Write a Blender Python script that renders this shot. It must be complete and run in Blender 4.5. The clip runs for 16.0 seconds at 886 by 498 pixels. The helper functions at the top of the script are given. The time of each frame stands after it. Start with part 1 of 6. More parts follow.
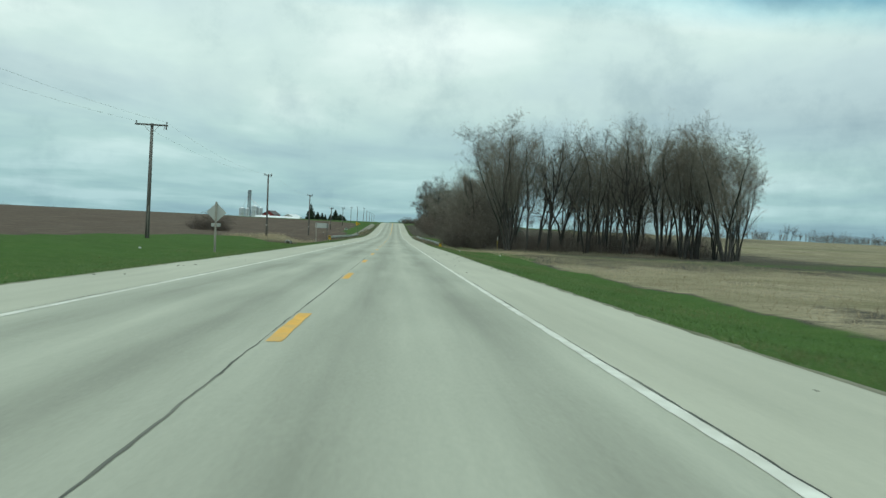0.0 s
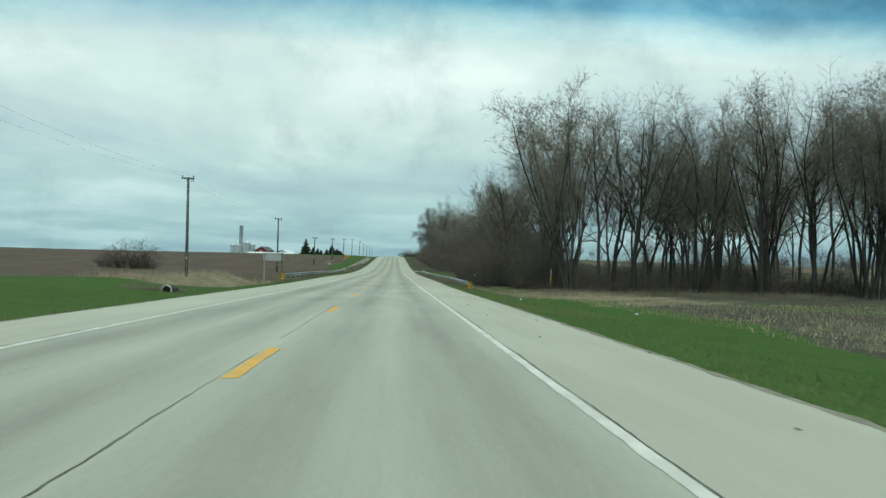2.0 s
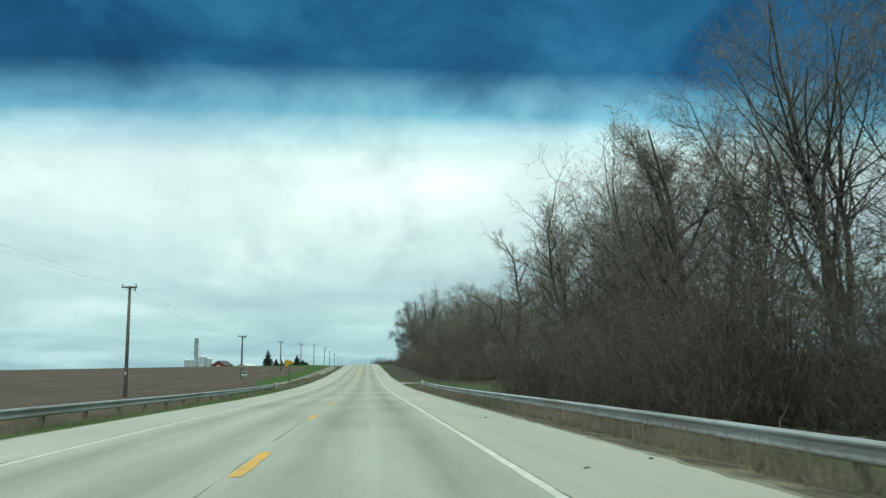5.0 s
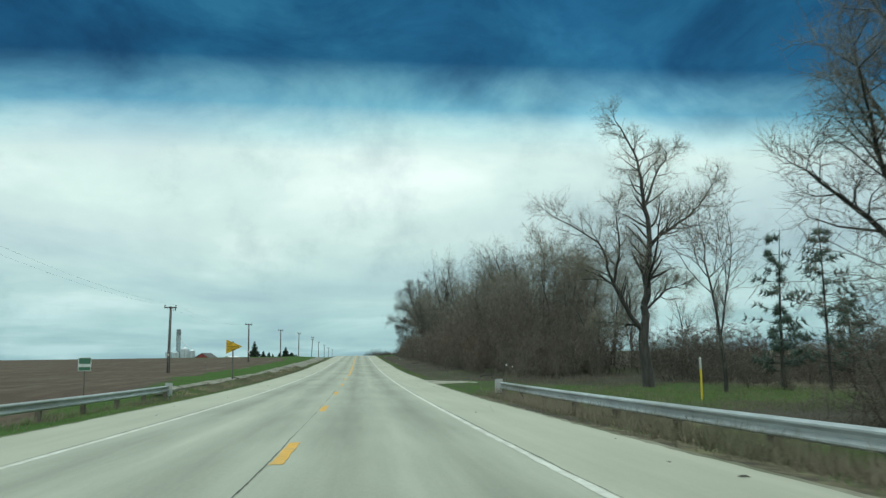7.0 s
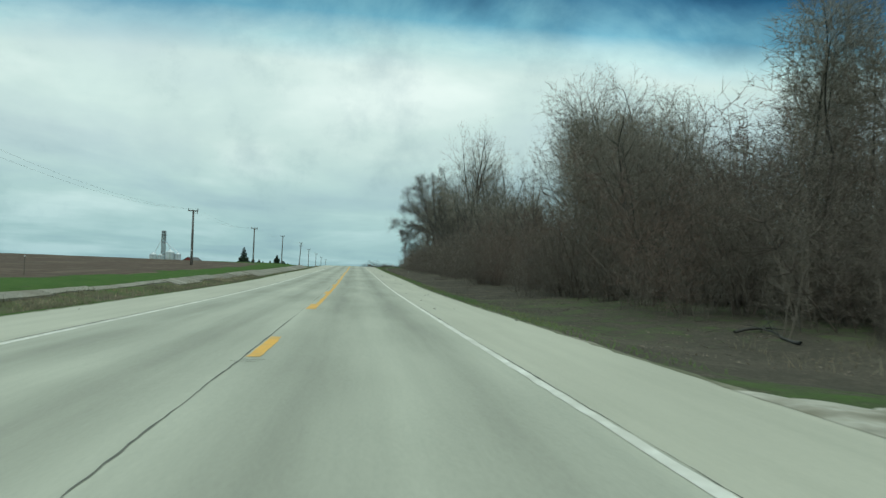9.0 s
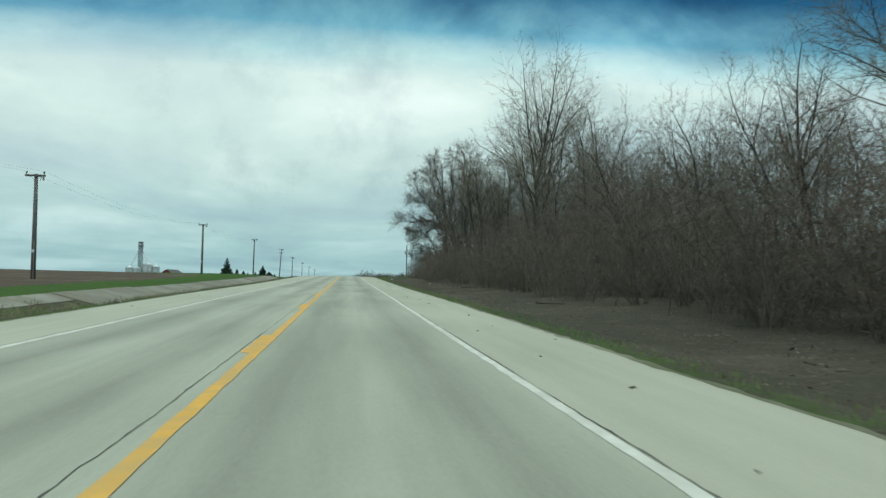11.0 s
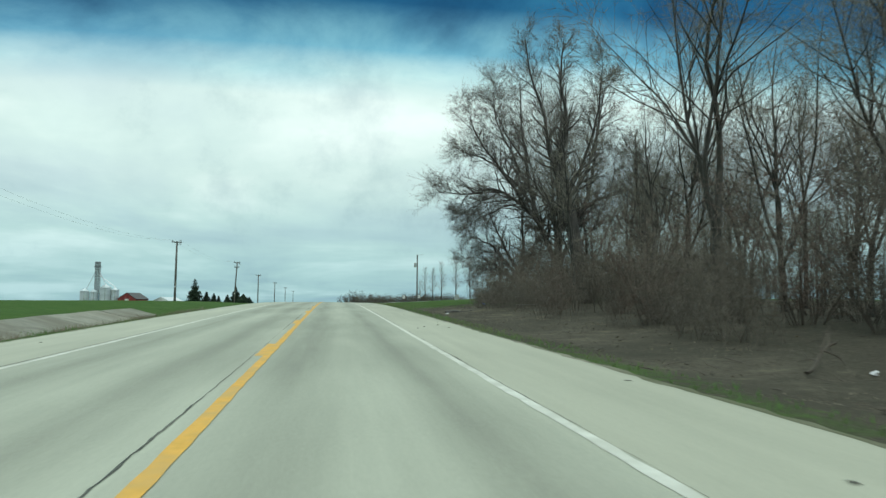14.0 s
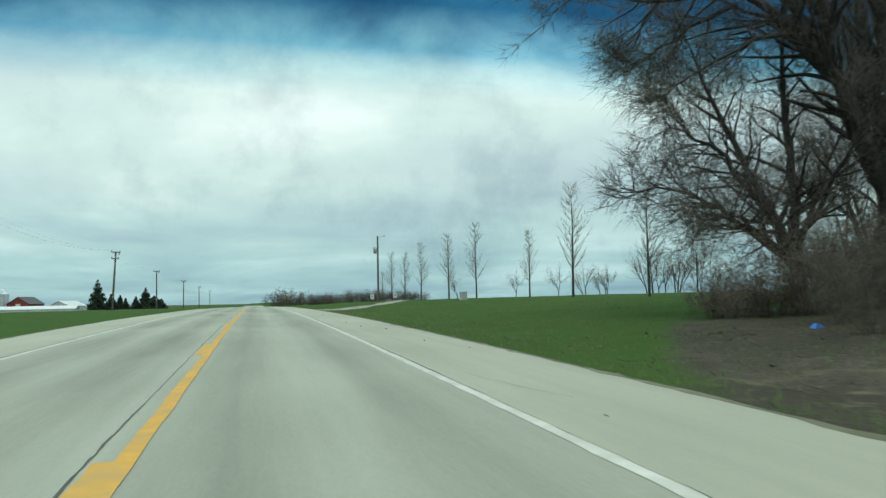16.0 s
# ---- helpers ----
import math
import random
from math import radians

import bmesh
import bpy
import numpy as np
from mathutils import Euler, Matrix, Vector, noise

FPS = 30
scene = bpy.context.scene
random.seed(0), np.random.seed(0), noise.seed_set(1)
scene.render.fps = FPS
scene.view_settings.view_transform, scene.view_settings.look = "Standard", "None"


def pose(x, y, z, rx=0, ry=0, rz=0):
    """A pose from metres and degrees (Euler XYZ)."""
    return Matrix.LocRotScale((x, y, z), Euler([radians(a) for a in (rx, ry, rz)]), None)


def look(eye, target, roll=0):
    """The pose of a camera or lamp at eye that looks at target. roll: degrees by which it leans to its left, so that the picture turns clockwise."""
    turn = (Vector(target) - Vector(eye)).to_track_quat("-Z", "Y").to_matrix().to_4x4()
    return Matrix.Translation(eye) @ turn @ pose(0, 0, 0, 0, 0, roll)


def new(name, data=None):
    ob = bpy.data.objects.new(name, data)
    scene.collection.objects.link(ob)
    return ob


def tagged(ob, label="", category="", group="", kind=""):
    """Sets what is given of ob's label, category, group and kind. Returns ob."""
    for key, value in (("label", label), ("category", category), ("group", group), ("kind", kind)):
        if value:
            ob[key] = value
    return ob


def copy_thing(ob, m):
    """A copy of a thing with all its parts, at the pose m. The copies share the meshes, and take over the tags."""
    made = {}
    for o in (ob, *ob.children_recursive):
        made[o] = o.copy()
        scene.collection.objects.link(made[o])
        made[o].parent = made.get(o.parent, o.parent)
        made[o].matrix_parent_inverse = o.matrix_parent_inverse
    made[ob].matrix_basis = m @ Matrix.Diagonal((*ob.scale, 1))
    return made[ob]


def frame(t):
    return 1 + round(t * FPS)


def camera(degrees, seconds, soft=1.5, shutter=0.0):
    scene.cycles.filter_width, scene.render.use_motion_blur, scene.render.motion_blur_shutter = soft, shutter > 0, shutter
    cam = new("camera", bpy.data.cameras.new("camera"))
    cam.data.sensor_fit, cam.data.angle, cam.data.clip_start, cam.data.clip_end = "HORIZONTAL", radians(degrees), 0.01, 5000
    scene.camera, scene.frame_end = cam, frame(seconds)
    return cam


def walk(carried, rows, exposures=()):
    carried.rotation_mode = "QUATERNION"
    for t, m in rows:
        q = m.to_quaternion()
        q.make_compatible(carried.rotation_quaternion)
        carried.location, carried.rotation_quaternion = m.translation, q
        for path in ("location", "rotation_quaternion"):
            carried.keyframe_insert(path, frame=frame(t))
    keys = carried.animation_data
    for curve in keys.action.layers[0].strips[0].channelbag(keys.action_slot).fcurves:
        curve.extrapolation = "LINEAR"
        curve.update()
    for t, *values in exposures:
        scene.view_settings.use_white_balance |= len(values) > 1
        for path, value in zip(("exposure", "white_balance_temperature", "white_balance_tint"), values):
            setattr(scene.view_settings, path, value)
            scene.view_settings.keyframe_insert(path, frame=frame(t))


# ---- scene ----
cam = camera(57.7, 16.0, soft=1.4, shutter=0.12)


def at(t, x, y, z, yaw, pitch, roll):
    return t, pose(x, y, z, 90 + pitch, 0, yaw) @ pose(0, 0, 0, 0, 0, roll)


# seconds, place, heading, tilt, lean
PATH = [
    (0.0, 1.32, -0.00, 1.15, -3.51, -1.76, 2.75),
    (0.5, 1.41, 12.25, 0.94, -2.36, -2.99, 3.60),
    (1.0, 1.50, 24.64, 0.73, -0.26, -2.48, 3.23),
    (1.5, 1.64, 36.89, 0.54, -1.47, -0.02, 0.61),
    (2.0, 1.74, 48.93, 0.36, -3.40, 0.64, 1.56),
    (2.5, 1.79, 60.76, 0.20, -4.56, 0.54, 1.92),
    (3.0, 1.84, 72.75, 0.02, -5.53, 2.27, 1.32),
    (3.5, 1.85, 84.93, -0.17, -6.45, 6.17, 0.93),
    (4.0, 1.75, 96.89, -0.35, -7.05, 7.38, 0.68),
    (4.5, 1.69, 108.77, -0.52, -5.41, 8.30, -0.68),
    (7.0, 1.14, 168.69, -1.22, -5.96, 7.83, -0.68),
    (7.5, 1.08, 180.76, -1.35, -6.91, 4.74, 0.91),
    (8.0, 1.15, 192.98, -1.44, -6.65, 1.94, 2.03),
    (8.5, 1.26, 205.20, -1.48, -6.16, 1.49, 2.58),
    (9.0, 1.35, 217.41, -1.48, -6.17, 1.95, 2.09),
    (11.5, 1.48, 278.49, -0.92, -6.75, 2.97, 1.08),
    (12.0, 1.46, 290.72, -0.71, -6.75, 3.61, 1.28),
    (12.5, 1.46, 302.96, -0.49, -6.85, 3.88, 1.60),
    (13.0, 1.42, 315.23, -0.30, -6.51, 3.93, 1.27),
    (13.5, 1.38, 327.49, -0.10, -6.90, 4.01, 1.04),
    (14.0, 1.33, 339.74, 0.11, -7.82, 4.00, 0.42),
    (14.5, 1.25, 352.01, 0.33, -8.96, 4.00, 0.39),
    (15.0, 1.24, 364.28, 0.57, -10.49, 3.64, 0.13),
    (15.5, 1.16, 376.59, 0.80, -12.18, 3.52, -0.65),
    (16.0, 1.09, 388.91, 1.02, -13.18, 3.58, -1.08),
]
# the lens stops down a little beside the gap between the woods
STOPS = [(0.0, -0.06), (2.5, -0.03), (3.5, 0.05), (4.5, 0.14), (7.0, 0.0), (7.5, -0.05), (8.0, -0.12), (9.0, -0.12), (11.5, -0.02), (12.0, 0.07), (14.0, 0.06), (16.0, 0.0)]
walk(cam, [at(*row) for row in PATH], STOPS)

# ---------------------------------------------------------------- sky and light


def nodes_of(tree):
    tree.nodes.clear()
    made = tree.nodes.new

    def node(kind, links=None, **values):
        n = made(kind)
        for key, value in values.items():
            if key == "op":
                n.operation = value
            elif key == "blend":
                n.blend_type = value
            elif key == "dims":
                n.noise_dimensions = value
            elif key == "attr":
                n.attribute_name = value
            elif key == "clampit":
                n.use_clamp = value
        for slot, value in (links or {}).items():
            if isinstance(value, bpy.types.NodeSocket):
                tree.links.new(value, n.inputs[slot])
            else:
                n.inputs[slot].default_value = value
        return n
    return node


def ramp(node, tree_value, stops):
    n = node("ShaderNodeValToRGB", {0: tree_value})
    e = n.color_ramp.elements
    e[0].position, e[0].color = stops[0][0], (*stops[0][1], 1)
    e[1].position, e[1].color = stops[-1][0], (*stops[-1][1], 1)
    for p, c in stops[1:-1]:
        k = e.new(p)
        k.color = (*c, 1)
    return n.outputs[0]


def mixc(node, fac, a, b, blend="MIX"):
    n = node("ShaderNodeMix")
    n.data_type, n.blend_type = "RGBA", blend
    t = n.id_data
    for slot, value in ((0, fac), (6, a), (7, b)):
        if isinstance(value, bpy.types.NodeSocket):
            t.links.new(value, n.inputs[slot])
        elif slot == 0:
            n.inputs[0].default_value = value
        else:
            n.inputs[slot].default_value = (*value, 1)
    return n.outputs[2]


def math2(node, op, a, b=0.5, c=None):
    d = {0: a, 1: b}
    if c is not None:
        d[2] = c
    return node("ShaderNodeMath", d, op=op).outputs[0]


world = bpy.data.worlds.new("overcast")
scene.world = world
world.use_nodes = True
wt = world.node_tree
N = nodes_of(wt)
co = N("ShaderNodeTexCoord").outputs["Generated"]
sep = N("ShaderNodeSeparateXYZ", {0: co})
up = sep.outputs[2]
# cloud sheet seen from below: flat coordinates that crowd towards the horizon
depth = math2(N, "ADD", math2(N, "MAXIMUM", up, 0.0), 0.09)
px = math2(N, "DIVIDE", sep.outputs[0], depth)
py = math2(N, "DIVIDE", sep.outputs[1], depth)
flat = N("ShaderNodeCombineXYZ", {0: px, 1: math2(N, "MULTIPLY", py, 0.8), 2: up}).outputs[0]
big = N("ShaderNodeTexNoise", {"Vector": flat, "Scale": 0.5, "Detail": 6.0, "Roughness": 0.5, "Distortion": 0.3}).outputs[0]
streak = N("ShaderNodeCombineXYZ", {0: math2(N, "MULTIPLY", px, 0.3), 1: math2(N, "MULTIPLY", py, 1.1), 2: 3.0}).outputs[0]
fine = N("ShaderNodeTexNoise", {"Vector": streak, "Scale": 1.3, "Detail": 5.0, "Roughness": 0.5}).outputs[0]
cloud = math2(N, "ADD", math2(N, "MULTIPLY", big, 0.91), math2(N, "MULTIPLY", fine, 0.09))
shade = ramp(N, cloud, [(0.30, (0.42, 0.565, 0.60)), (0.43, (0.525, 0.685, 0.69)), (0.52, (0.61, 0.785, 0.745)), (0.62, (0.80, 0.945, 0.895))])
# bluer and darker close to the horizon
low = ramp(N, up, [(0.0, (0.52, 0.67, 0.74)), (0.045, (0.60, 0.74, 0.79)), (0.10, (0.79, 0.88, 0.90)), (0.15, (0.97, 0.99, 0.99)), (0.24, (1.06, 1.06, 1.06))])
shade = mixc(N, 1.0, shade, low, "MULTIPLY")
# higher up the windscreen's dark blue tint strip, painted into the sky; bright overcast above
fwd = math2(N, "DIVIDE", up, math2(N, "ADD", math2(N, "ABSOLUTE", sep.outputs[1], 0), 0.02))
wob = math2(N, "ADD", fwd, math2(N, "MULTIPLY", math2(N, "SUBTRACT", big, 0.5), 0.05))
# bank: the tint strip's colour, multiplied over the clouds
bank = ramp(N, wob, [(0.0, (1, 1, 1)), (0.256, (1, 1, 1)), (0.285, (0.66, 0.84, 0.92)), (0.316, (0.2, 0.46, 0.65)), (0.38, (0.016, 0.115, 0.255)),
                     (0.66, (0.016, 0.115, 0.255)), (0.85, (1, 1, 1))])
tinted = ramp(N, wob, [(0.26, (0, 0, 0)), (0.35, (1, 1, 1)), (0.66, (1, 1, 1)), (0.85, (0, 0, 0))])
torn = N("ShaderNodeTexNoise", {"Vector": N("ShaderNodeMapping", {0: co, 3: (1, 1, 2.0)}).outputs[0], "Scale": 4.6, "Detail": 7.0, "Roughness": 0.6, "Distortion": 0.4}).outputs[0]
bank = mixc(N, tinted, bank, mixc(N, 1.0, bank, ramp(N, torn, [(0.34, (0.5, 0.58, 0.66)), (0.5, (1, 1, 1)), (0.66, (1.9, 1.5, 1.3))]), "MULTIPLY"))
mottle = N("ShaderNodeTexNoise", {"Vector": co, "Scale": 6.0, "Detail": 7.0, "Roughness": 0.62}).outputs[0]
shade = mixc(N, 1.0, shade, ramp(N, mottle, [(0.32, (0.76, 0.79, 0.82)), (0.48, (0.98, 0.98, 0.98)), (0.72, (1.07, 1.06, 1.05))]), "MULTIPLY")
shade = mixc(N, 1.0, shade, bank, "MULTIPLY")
sky = N("ShaderNodeTexSky")
sky.sky_type, sky.sun_disc, sky.sun_elevation, sky.sun_rotation = "NISHITA", False, radians(48), radians(200)
zen = ramp(N, up, [(0.0, (1, 1, 1)), (0.6, (1, 1, 1)), (0.8, (1.5, 1.5, 1.5)), (1.0, (1.7, 1.7, 1.7))])
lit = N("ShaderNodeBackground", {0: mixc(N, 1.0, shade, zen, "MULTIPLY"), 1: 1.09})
blue = N("ShaderNodeBackground", {0: sky.outputs[0], 1: 0.08})
both = N("ShaderNodeMixShader", {0: 0.04, 1: lit.outputs[0], 2: blue.outputs[0]})
N("ShaderNodeOutputWorld", {0: both.outputs[0]})

sun = new("sun", bpy.data.lights.new("sun", "SUN"))
sun.data.energy, sun.data.angle, sun.data.color = 0.7, radians(25), (1.0, 0.97, 0.9)
sun.matrix_world = look((0, 0, 60), (12, 48, 0))

# ---------------------------------------------------------------- materials


def surface(name, a, b, scale=4.0, rough=0.85, bump=0.0, c=None, big=0.35, metal=0.0, stretch=(1, 1, 1), own=0.0, detail=6.0):
    """A worn surface: two colours mixed by fine noise, a third by large patches, fine relief."""
    m = bpy.data.materials.new(name)
    m.use_nodes = True
    n = nodes_of(m.node_tree)
    co = n("ShaderNodeTexCoord").outputs["Object"]
    co = n("ShaderNodeMapping", {0: co, 3: stretch}).outputs[0]
    f = n("ShaderNodeTexNoise", {"Vector": co, "Scale": scale, "Detail": detail, "Roughness": 0.6}).outputs[0]
    col = mixc(n, ramp(n, f, [(0.32, (0, 0, 0)), (0.68, (1, 1, 1))]), a, b)
    if c:
        g = n("ShaderNodeTexNoise", {"Vector": co, "Scale": scale * big * 0.3, "Detail": 3.0}).outputs[0]
        col = mixc(n, ramp(n, g, [(0.42, (0, 0, 0)), (0.64, (1, 1, 1))]), col, c)
    if own:
        r = n("ShaderNodeObjectInfo").outputs["Random"]
        k = math2(n, "ADD", math2(n, "MULTIPLY", r, own), 1.0 - own / 2)
        col = mixc(n, 1.0, col, n("ShaderNodeCombineColor", {0: k, 1: k, 2: k}).outputs[0], "MULTIPLY")
    p = n("ShaderNodeBsdfPrincipled", {"Base Color": col, "Roughness": rough, "Metallic": metal})
    if bump:
        bn = n("ShaderNodeBump", {"Height": f, "Strength": bump, "Distance": 0.02})
        m.node_tree.links.new(bn.outputs[0], p.inputs["Normal"])
    n("ShaderNodeOutputMaterial", {0: p.outputs[0]})
    return m


BARK = surface("bark", (0.038, 0.037, 0.033), (0.082, 0.078, 0.068), 5, 0.95, 0.6, (0.045, 0.048, 0.037), stretch=(1, 1, 0.25), own=0.5)
TWIG = surface("twig", (0.145, 0.136, 0.107), (0.235, 0.216, 0.168), 0.8, 0.9, own=0.5)
MAPLEBARK = surface("maple_bark", (0.045, 0.043, 0.039), (0.098, 0.092, 0.082), 6, 0.95, 0.6, stretch=(1, 1, 0.25))
MAPLETWIG = surface("maple_twig", (0.095, 0.089, 0.077), (0.17, 0.158, 0.135), 0.8, 0.9)
BRUSH = surface("brush", (0.126, 0.111, 0.087), (0.205, 0.179, 0.14), 0.5, 0.95, 0, (0.115, 0.102, 0.082), big=0.5, own=0.3)
RUSSET = surface("russet_brush", (0.135, 0.094, 0.072), (0.205, 0.148, 0.114), 0.5, 0.95, 0, (0.12, 0.092, 0.074), big=0.5, own=0.3)
WEED = surface("dead_weed", (0.13, 0.112, 0.076), (0.22, 0.19, 0.132), 0.6, 0.95, 0, (0.1, 0.1, 0.055), big=1.0)
DITCHSLAB = surface("ditch_concrete", (0.205, 0.195, 0.155), (0.32, 0.305, 0.245), 1.4, 0.95, 0.4, (0.20, 0.18, 0.135), big=1.0, own=0.25)
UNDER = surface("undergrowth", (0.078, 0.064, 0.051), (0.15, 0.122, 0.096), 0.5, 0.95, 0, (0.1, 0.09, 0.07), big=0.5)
NEEDLE = surface("needle", (0.012, 0.028, 0.014), (0.03, 0.055, 0.028), 1.2, 0.9, 0, (0.018, 0.03, 0.02), own=0.5)
PALENEEDLE = surface("pale_needle", (0.06, 0.1, 0.08), (0.12, 0.17, 0.135), 1.2, 0.9)
POLEWOOD = surface("pole_wood", (0.115, 0.111, 0.1), (0.19, 0.184, 0.168), 3, 0.9, 0.4, (0.09, 0.086, 0.078), stretch=(4, 4, 0.3))
RAILPOST = surface("rail_post", (0.12, 0.108, 0.085), (0.2, 0.18, 0.145), 4, 0.95, 0.4, (0.1, 0.09, 0.07), stretch=(4, 4, 0.4))
POSTWOOD = surface("post_wood", (0.32, 0.30, 0.25), (0.46, 0.43, 0.37), 5, 0.9, 0.4, (0.22, 0.2, 0.17), stretch=(4, 4, 0.4))
PORCELAIN = surface("porcelain", (0.10, 0.1, 0.1), (0.18, 0.17, 0.16), 9, 0.3)
WIRE = surface("wire", (0.5, 0.52, 0.52), (0.6, 0.62, 0.62), 2, 0.6)
GALV = surface("galvanised", (0.42, 0.45, 0.45), (0.58, 0.61, 0.6), 6, 0.5, 0.15, (0.33, 0.33, 0.30), metal=0.35, stretch=(1, 0.25, 1))
SIGNBACK = surface("sign_back", (0.48, 0.505, 0.48), (0.58, 0.605, 0.57), 2.5, 0.6, 0, (0.42, 0.435, 0.405), metal=0.2)
WHITE = surface("white_paint", (0.66, 0.67, 0.64), (0.78, 0.79, 0.76), 6, 0.6, 0, (0.5, 0.5, 0.46))
YELLOW = surface("sign_yellow", (0.92, 0.53, 0.015), (0.97, 0.59, 0.02), 3, 0.5, 0, (0.8, 0.43, 0.015))
BLACK = surface("black_paint", (0.012, 0.012, 0.013), (0.03, 0.03, 0.032), 6, 0.6)
POSTYELLOW = surface("post_yellow", (0.75, 0.55, 0.03), (0.85, 0.65, 0.05), 6, 0.5)
GREENSIGN = surface("green_sign", (0.05, 0.16, 0.10), (0.08, 0.2, 0.13), 5, 0.5)
LINEWHITE = surface("line_white", (0.60, 0.59, 0.51), (0.80, 0.79, 0.71), 5, 0.8, 0, (0.58, 0.57, 0.49), big=1.2)
LINEYELLOW = surface("line_yellow", (0.70, 0.375, 0.06), (0.82, 0.45, 0.085), 7, 0.8, 0, (0.62, 0.38, 0.12), big=1.2)
CRACK = surface("joint_tar", (0.045, 0.047, 0.038), (0.12, 0.123, 0.1), 3, 0.9, 0, (0.2, 0.2, 0.16), stretch=(1, 1, 1))
DIRT = surface("edge_dirt", (0.17, 0.16, 0.112), (0.31, 0.29, 0.215), 2.5, 0.95, 0.5, (0.13, 0.135, 0.075))
GRAVEL = surface("gravel", (0.27, 0.26, 0.205), (0.5, 0.48, 0.395), 3, 0.95, 0.6, (0.2, 0.185, 0.13), big=1.2)
STEEL = surface("bin_steel", (0.66, 0.70, 0.71), (0.8, 0.83, 0.84), 0.4, 0.36, 0, (0.56, 0.6, 0.61), metal=0.5, stretch=(1, 1, 6))
TOWERSTEEL = surface("tower_steel", (0.2, 0.225, 0.225), (0.32, 0.35, 0.35), 0.8, 0.6, 0, (0.16, 0.175, 0.175), metal=0.3)
REDWALL = surface("red_boards", (0.20, 0.032, 0.028), (0.28, 0.05, 0.042), 1.5, 0.85, 0, (0.15, 0.03, 0.028), stretch=(6, 6, 0.5))
ROOF = surface("grey_roof", (0.09, 0.085, 0.085), (0.14, 0.13, 0.125), 1.0, 0.8)
WHITEROOF = surface("white_roof", (0.70, 0.73, 0.73), (0.8, 0.82, 0.82), 0.5, 0.5)
GRASSBLADE = surface("grass_blade", (0.05, 0.11, 0.02), (0.085, 0.165, 0.035), 0.35, 0.8, 0, (0.13, 0.15, 0.05), big=1.0)
DRYBLADE = surface("dry_blade", (0.30, 0.25, 0.15), (0.44, 0.37, 0.24), 0.6, 0.9, 0, (0.22, 0.18, 0.11), big=1.0)
DARKPIPE = surface("pipe", (0.02, 0.02, 0.02), (0.045, 0.045, 0.045), 6, 0.6)
BLUEBAG = surface("blue_plastic", (0.03, 0.15, 0.5), (0.06, 0.24, 0.66), 6, 0.4)
LEAF = surface("dead_leaf", (0.1, 0.084, 0.06), (0.24, 0.2, 0.146), 0.9, 0.95, 0, (0.07, 0.062, 0.046), big=1.0)
LITTER = surface("litter", (0.6, 0.6, 0.6), (0.8, 0.8, 0.8), 6, 0.6)


def road_material(name, a, b, tracks):
    m = bpy.data.materials.new(name)
    m.use_nodes = True
    n = nodes_of(m.node_tree)
    co = n("ShaderNodeTexCoord").outputs["Object"]
    s = n("ShaderNodeSeparateXYZ", {0: co})
    long = n("ShaderNodeMapping", {0: co, 3: (1, 0.05, 1)}).outputs[0]
    streaks = n("ShaderNodeTexNoise", {"Vector": long, "Scale": 2.6, "Detail": 5.0, "Roughness": 0.55}).outputs[0]
    grain = n("ShaderNodeTexNoise", {"Vector": co, "Scale": 26.0, "Detail": 4.0, "Roughness": 0.7}).outputs[0]
    patch = n("ShaderNodeTexNoise", {"Vector": n("ShaderNodeMapping", {0: co, 3: (1, 0.35, 1)}).outputs[0], "Scale": 0.32, "Detail": 4.0}).outputs[0]
    f = math2(n, "ADD", math2(n, "MULTIPLY", streaks, 0.30), math2(n, "ADD", math2(n, "MULTIPLY", grain, 0.30), math2(n, "MULTIPLY", patch, 0.40)))
    if tracks:
        # tyre-polished paths at either side of each lane's middle
        lane = math2(n, "ABSOLUTE", math2(n, "SUBTRACT", math2(n, "ABSOLUTE", s.outputs[0], 0), 1.72), 0)
        path = math2(n, "ABSOLUTE", math2(n, "SUBTRACT", lane, 0.85), 0)
        worn = ramp(n, path, [(0.0, (1, 1, 1)), (0.6, (0.25, 0.25, 0.25)), (0.9, (0, 0, 0))])
        f = math2(n, "SUBTRACT", f, math2(n, "MULTIPLY", worn, 0.20))
    col = mixc(n, ramp(n, f, [(0.24, (0, 0, 0)), (0.62, (1, 1, 1))]), a, b)
    p = n("ShaderNodeBsdfPrincipled", {"Base Color": col, "Roughness": 0.82})
    bn = n("ShaderNodeBump", {"Height": grain, "Strength": 0.25, "Distance": 0.01})
    m.node_tree.links.new(bn.outputs[0], p.inputs["Normal"])
    n("ShaderNodeOutputMaterial", {0: p.outputs[0]})
    return m


LANE = road_material("lane_concrete", (0.262, 0.265, 0.208), (0.49, 0.495, 0.395), True)
SHOULDER = road_material("shoulder_concrete", (0.33, 0.326, 0.252), (0.495, 0.488, 0.383), False)


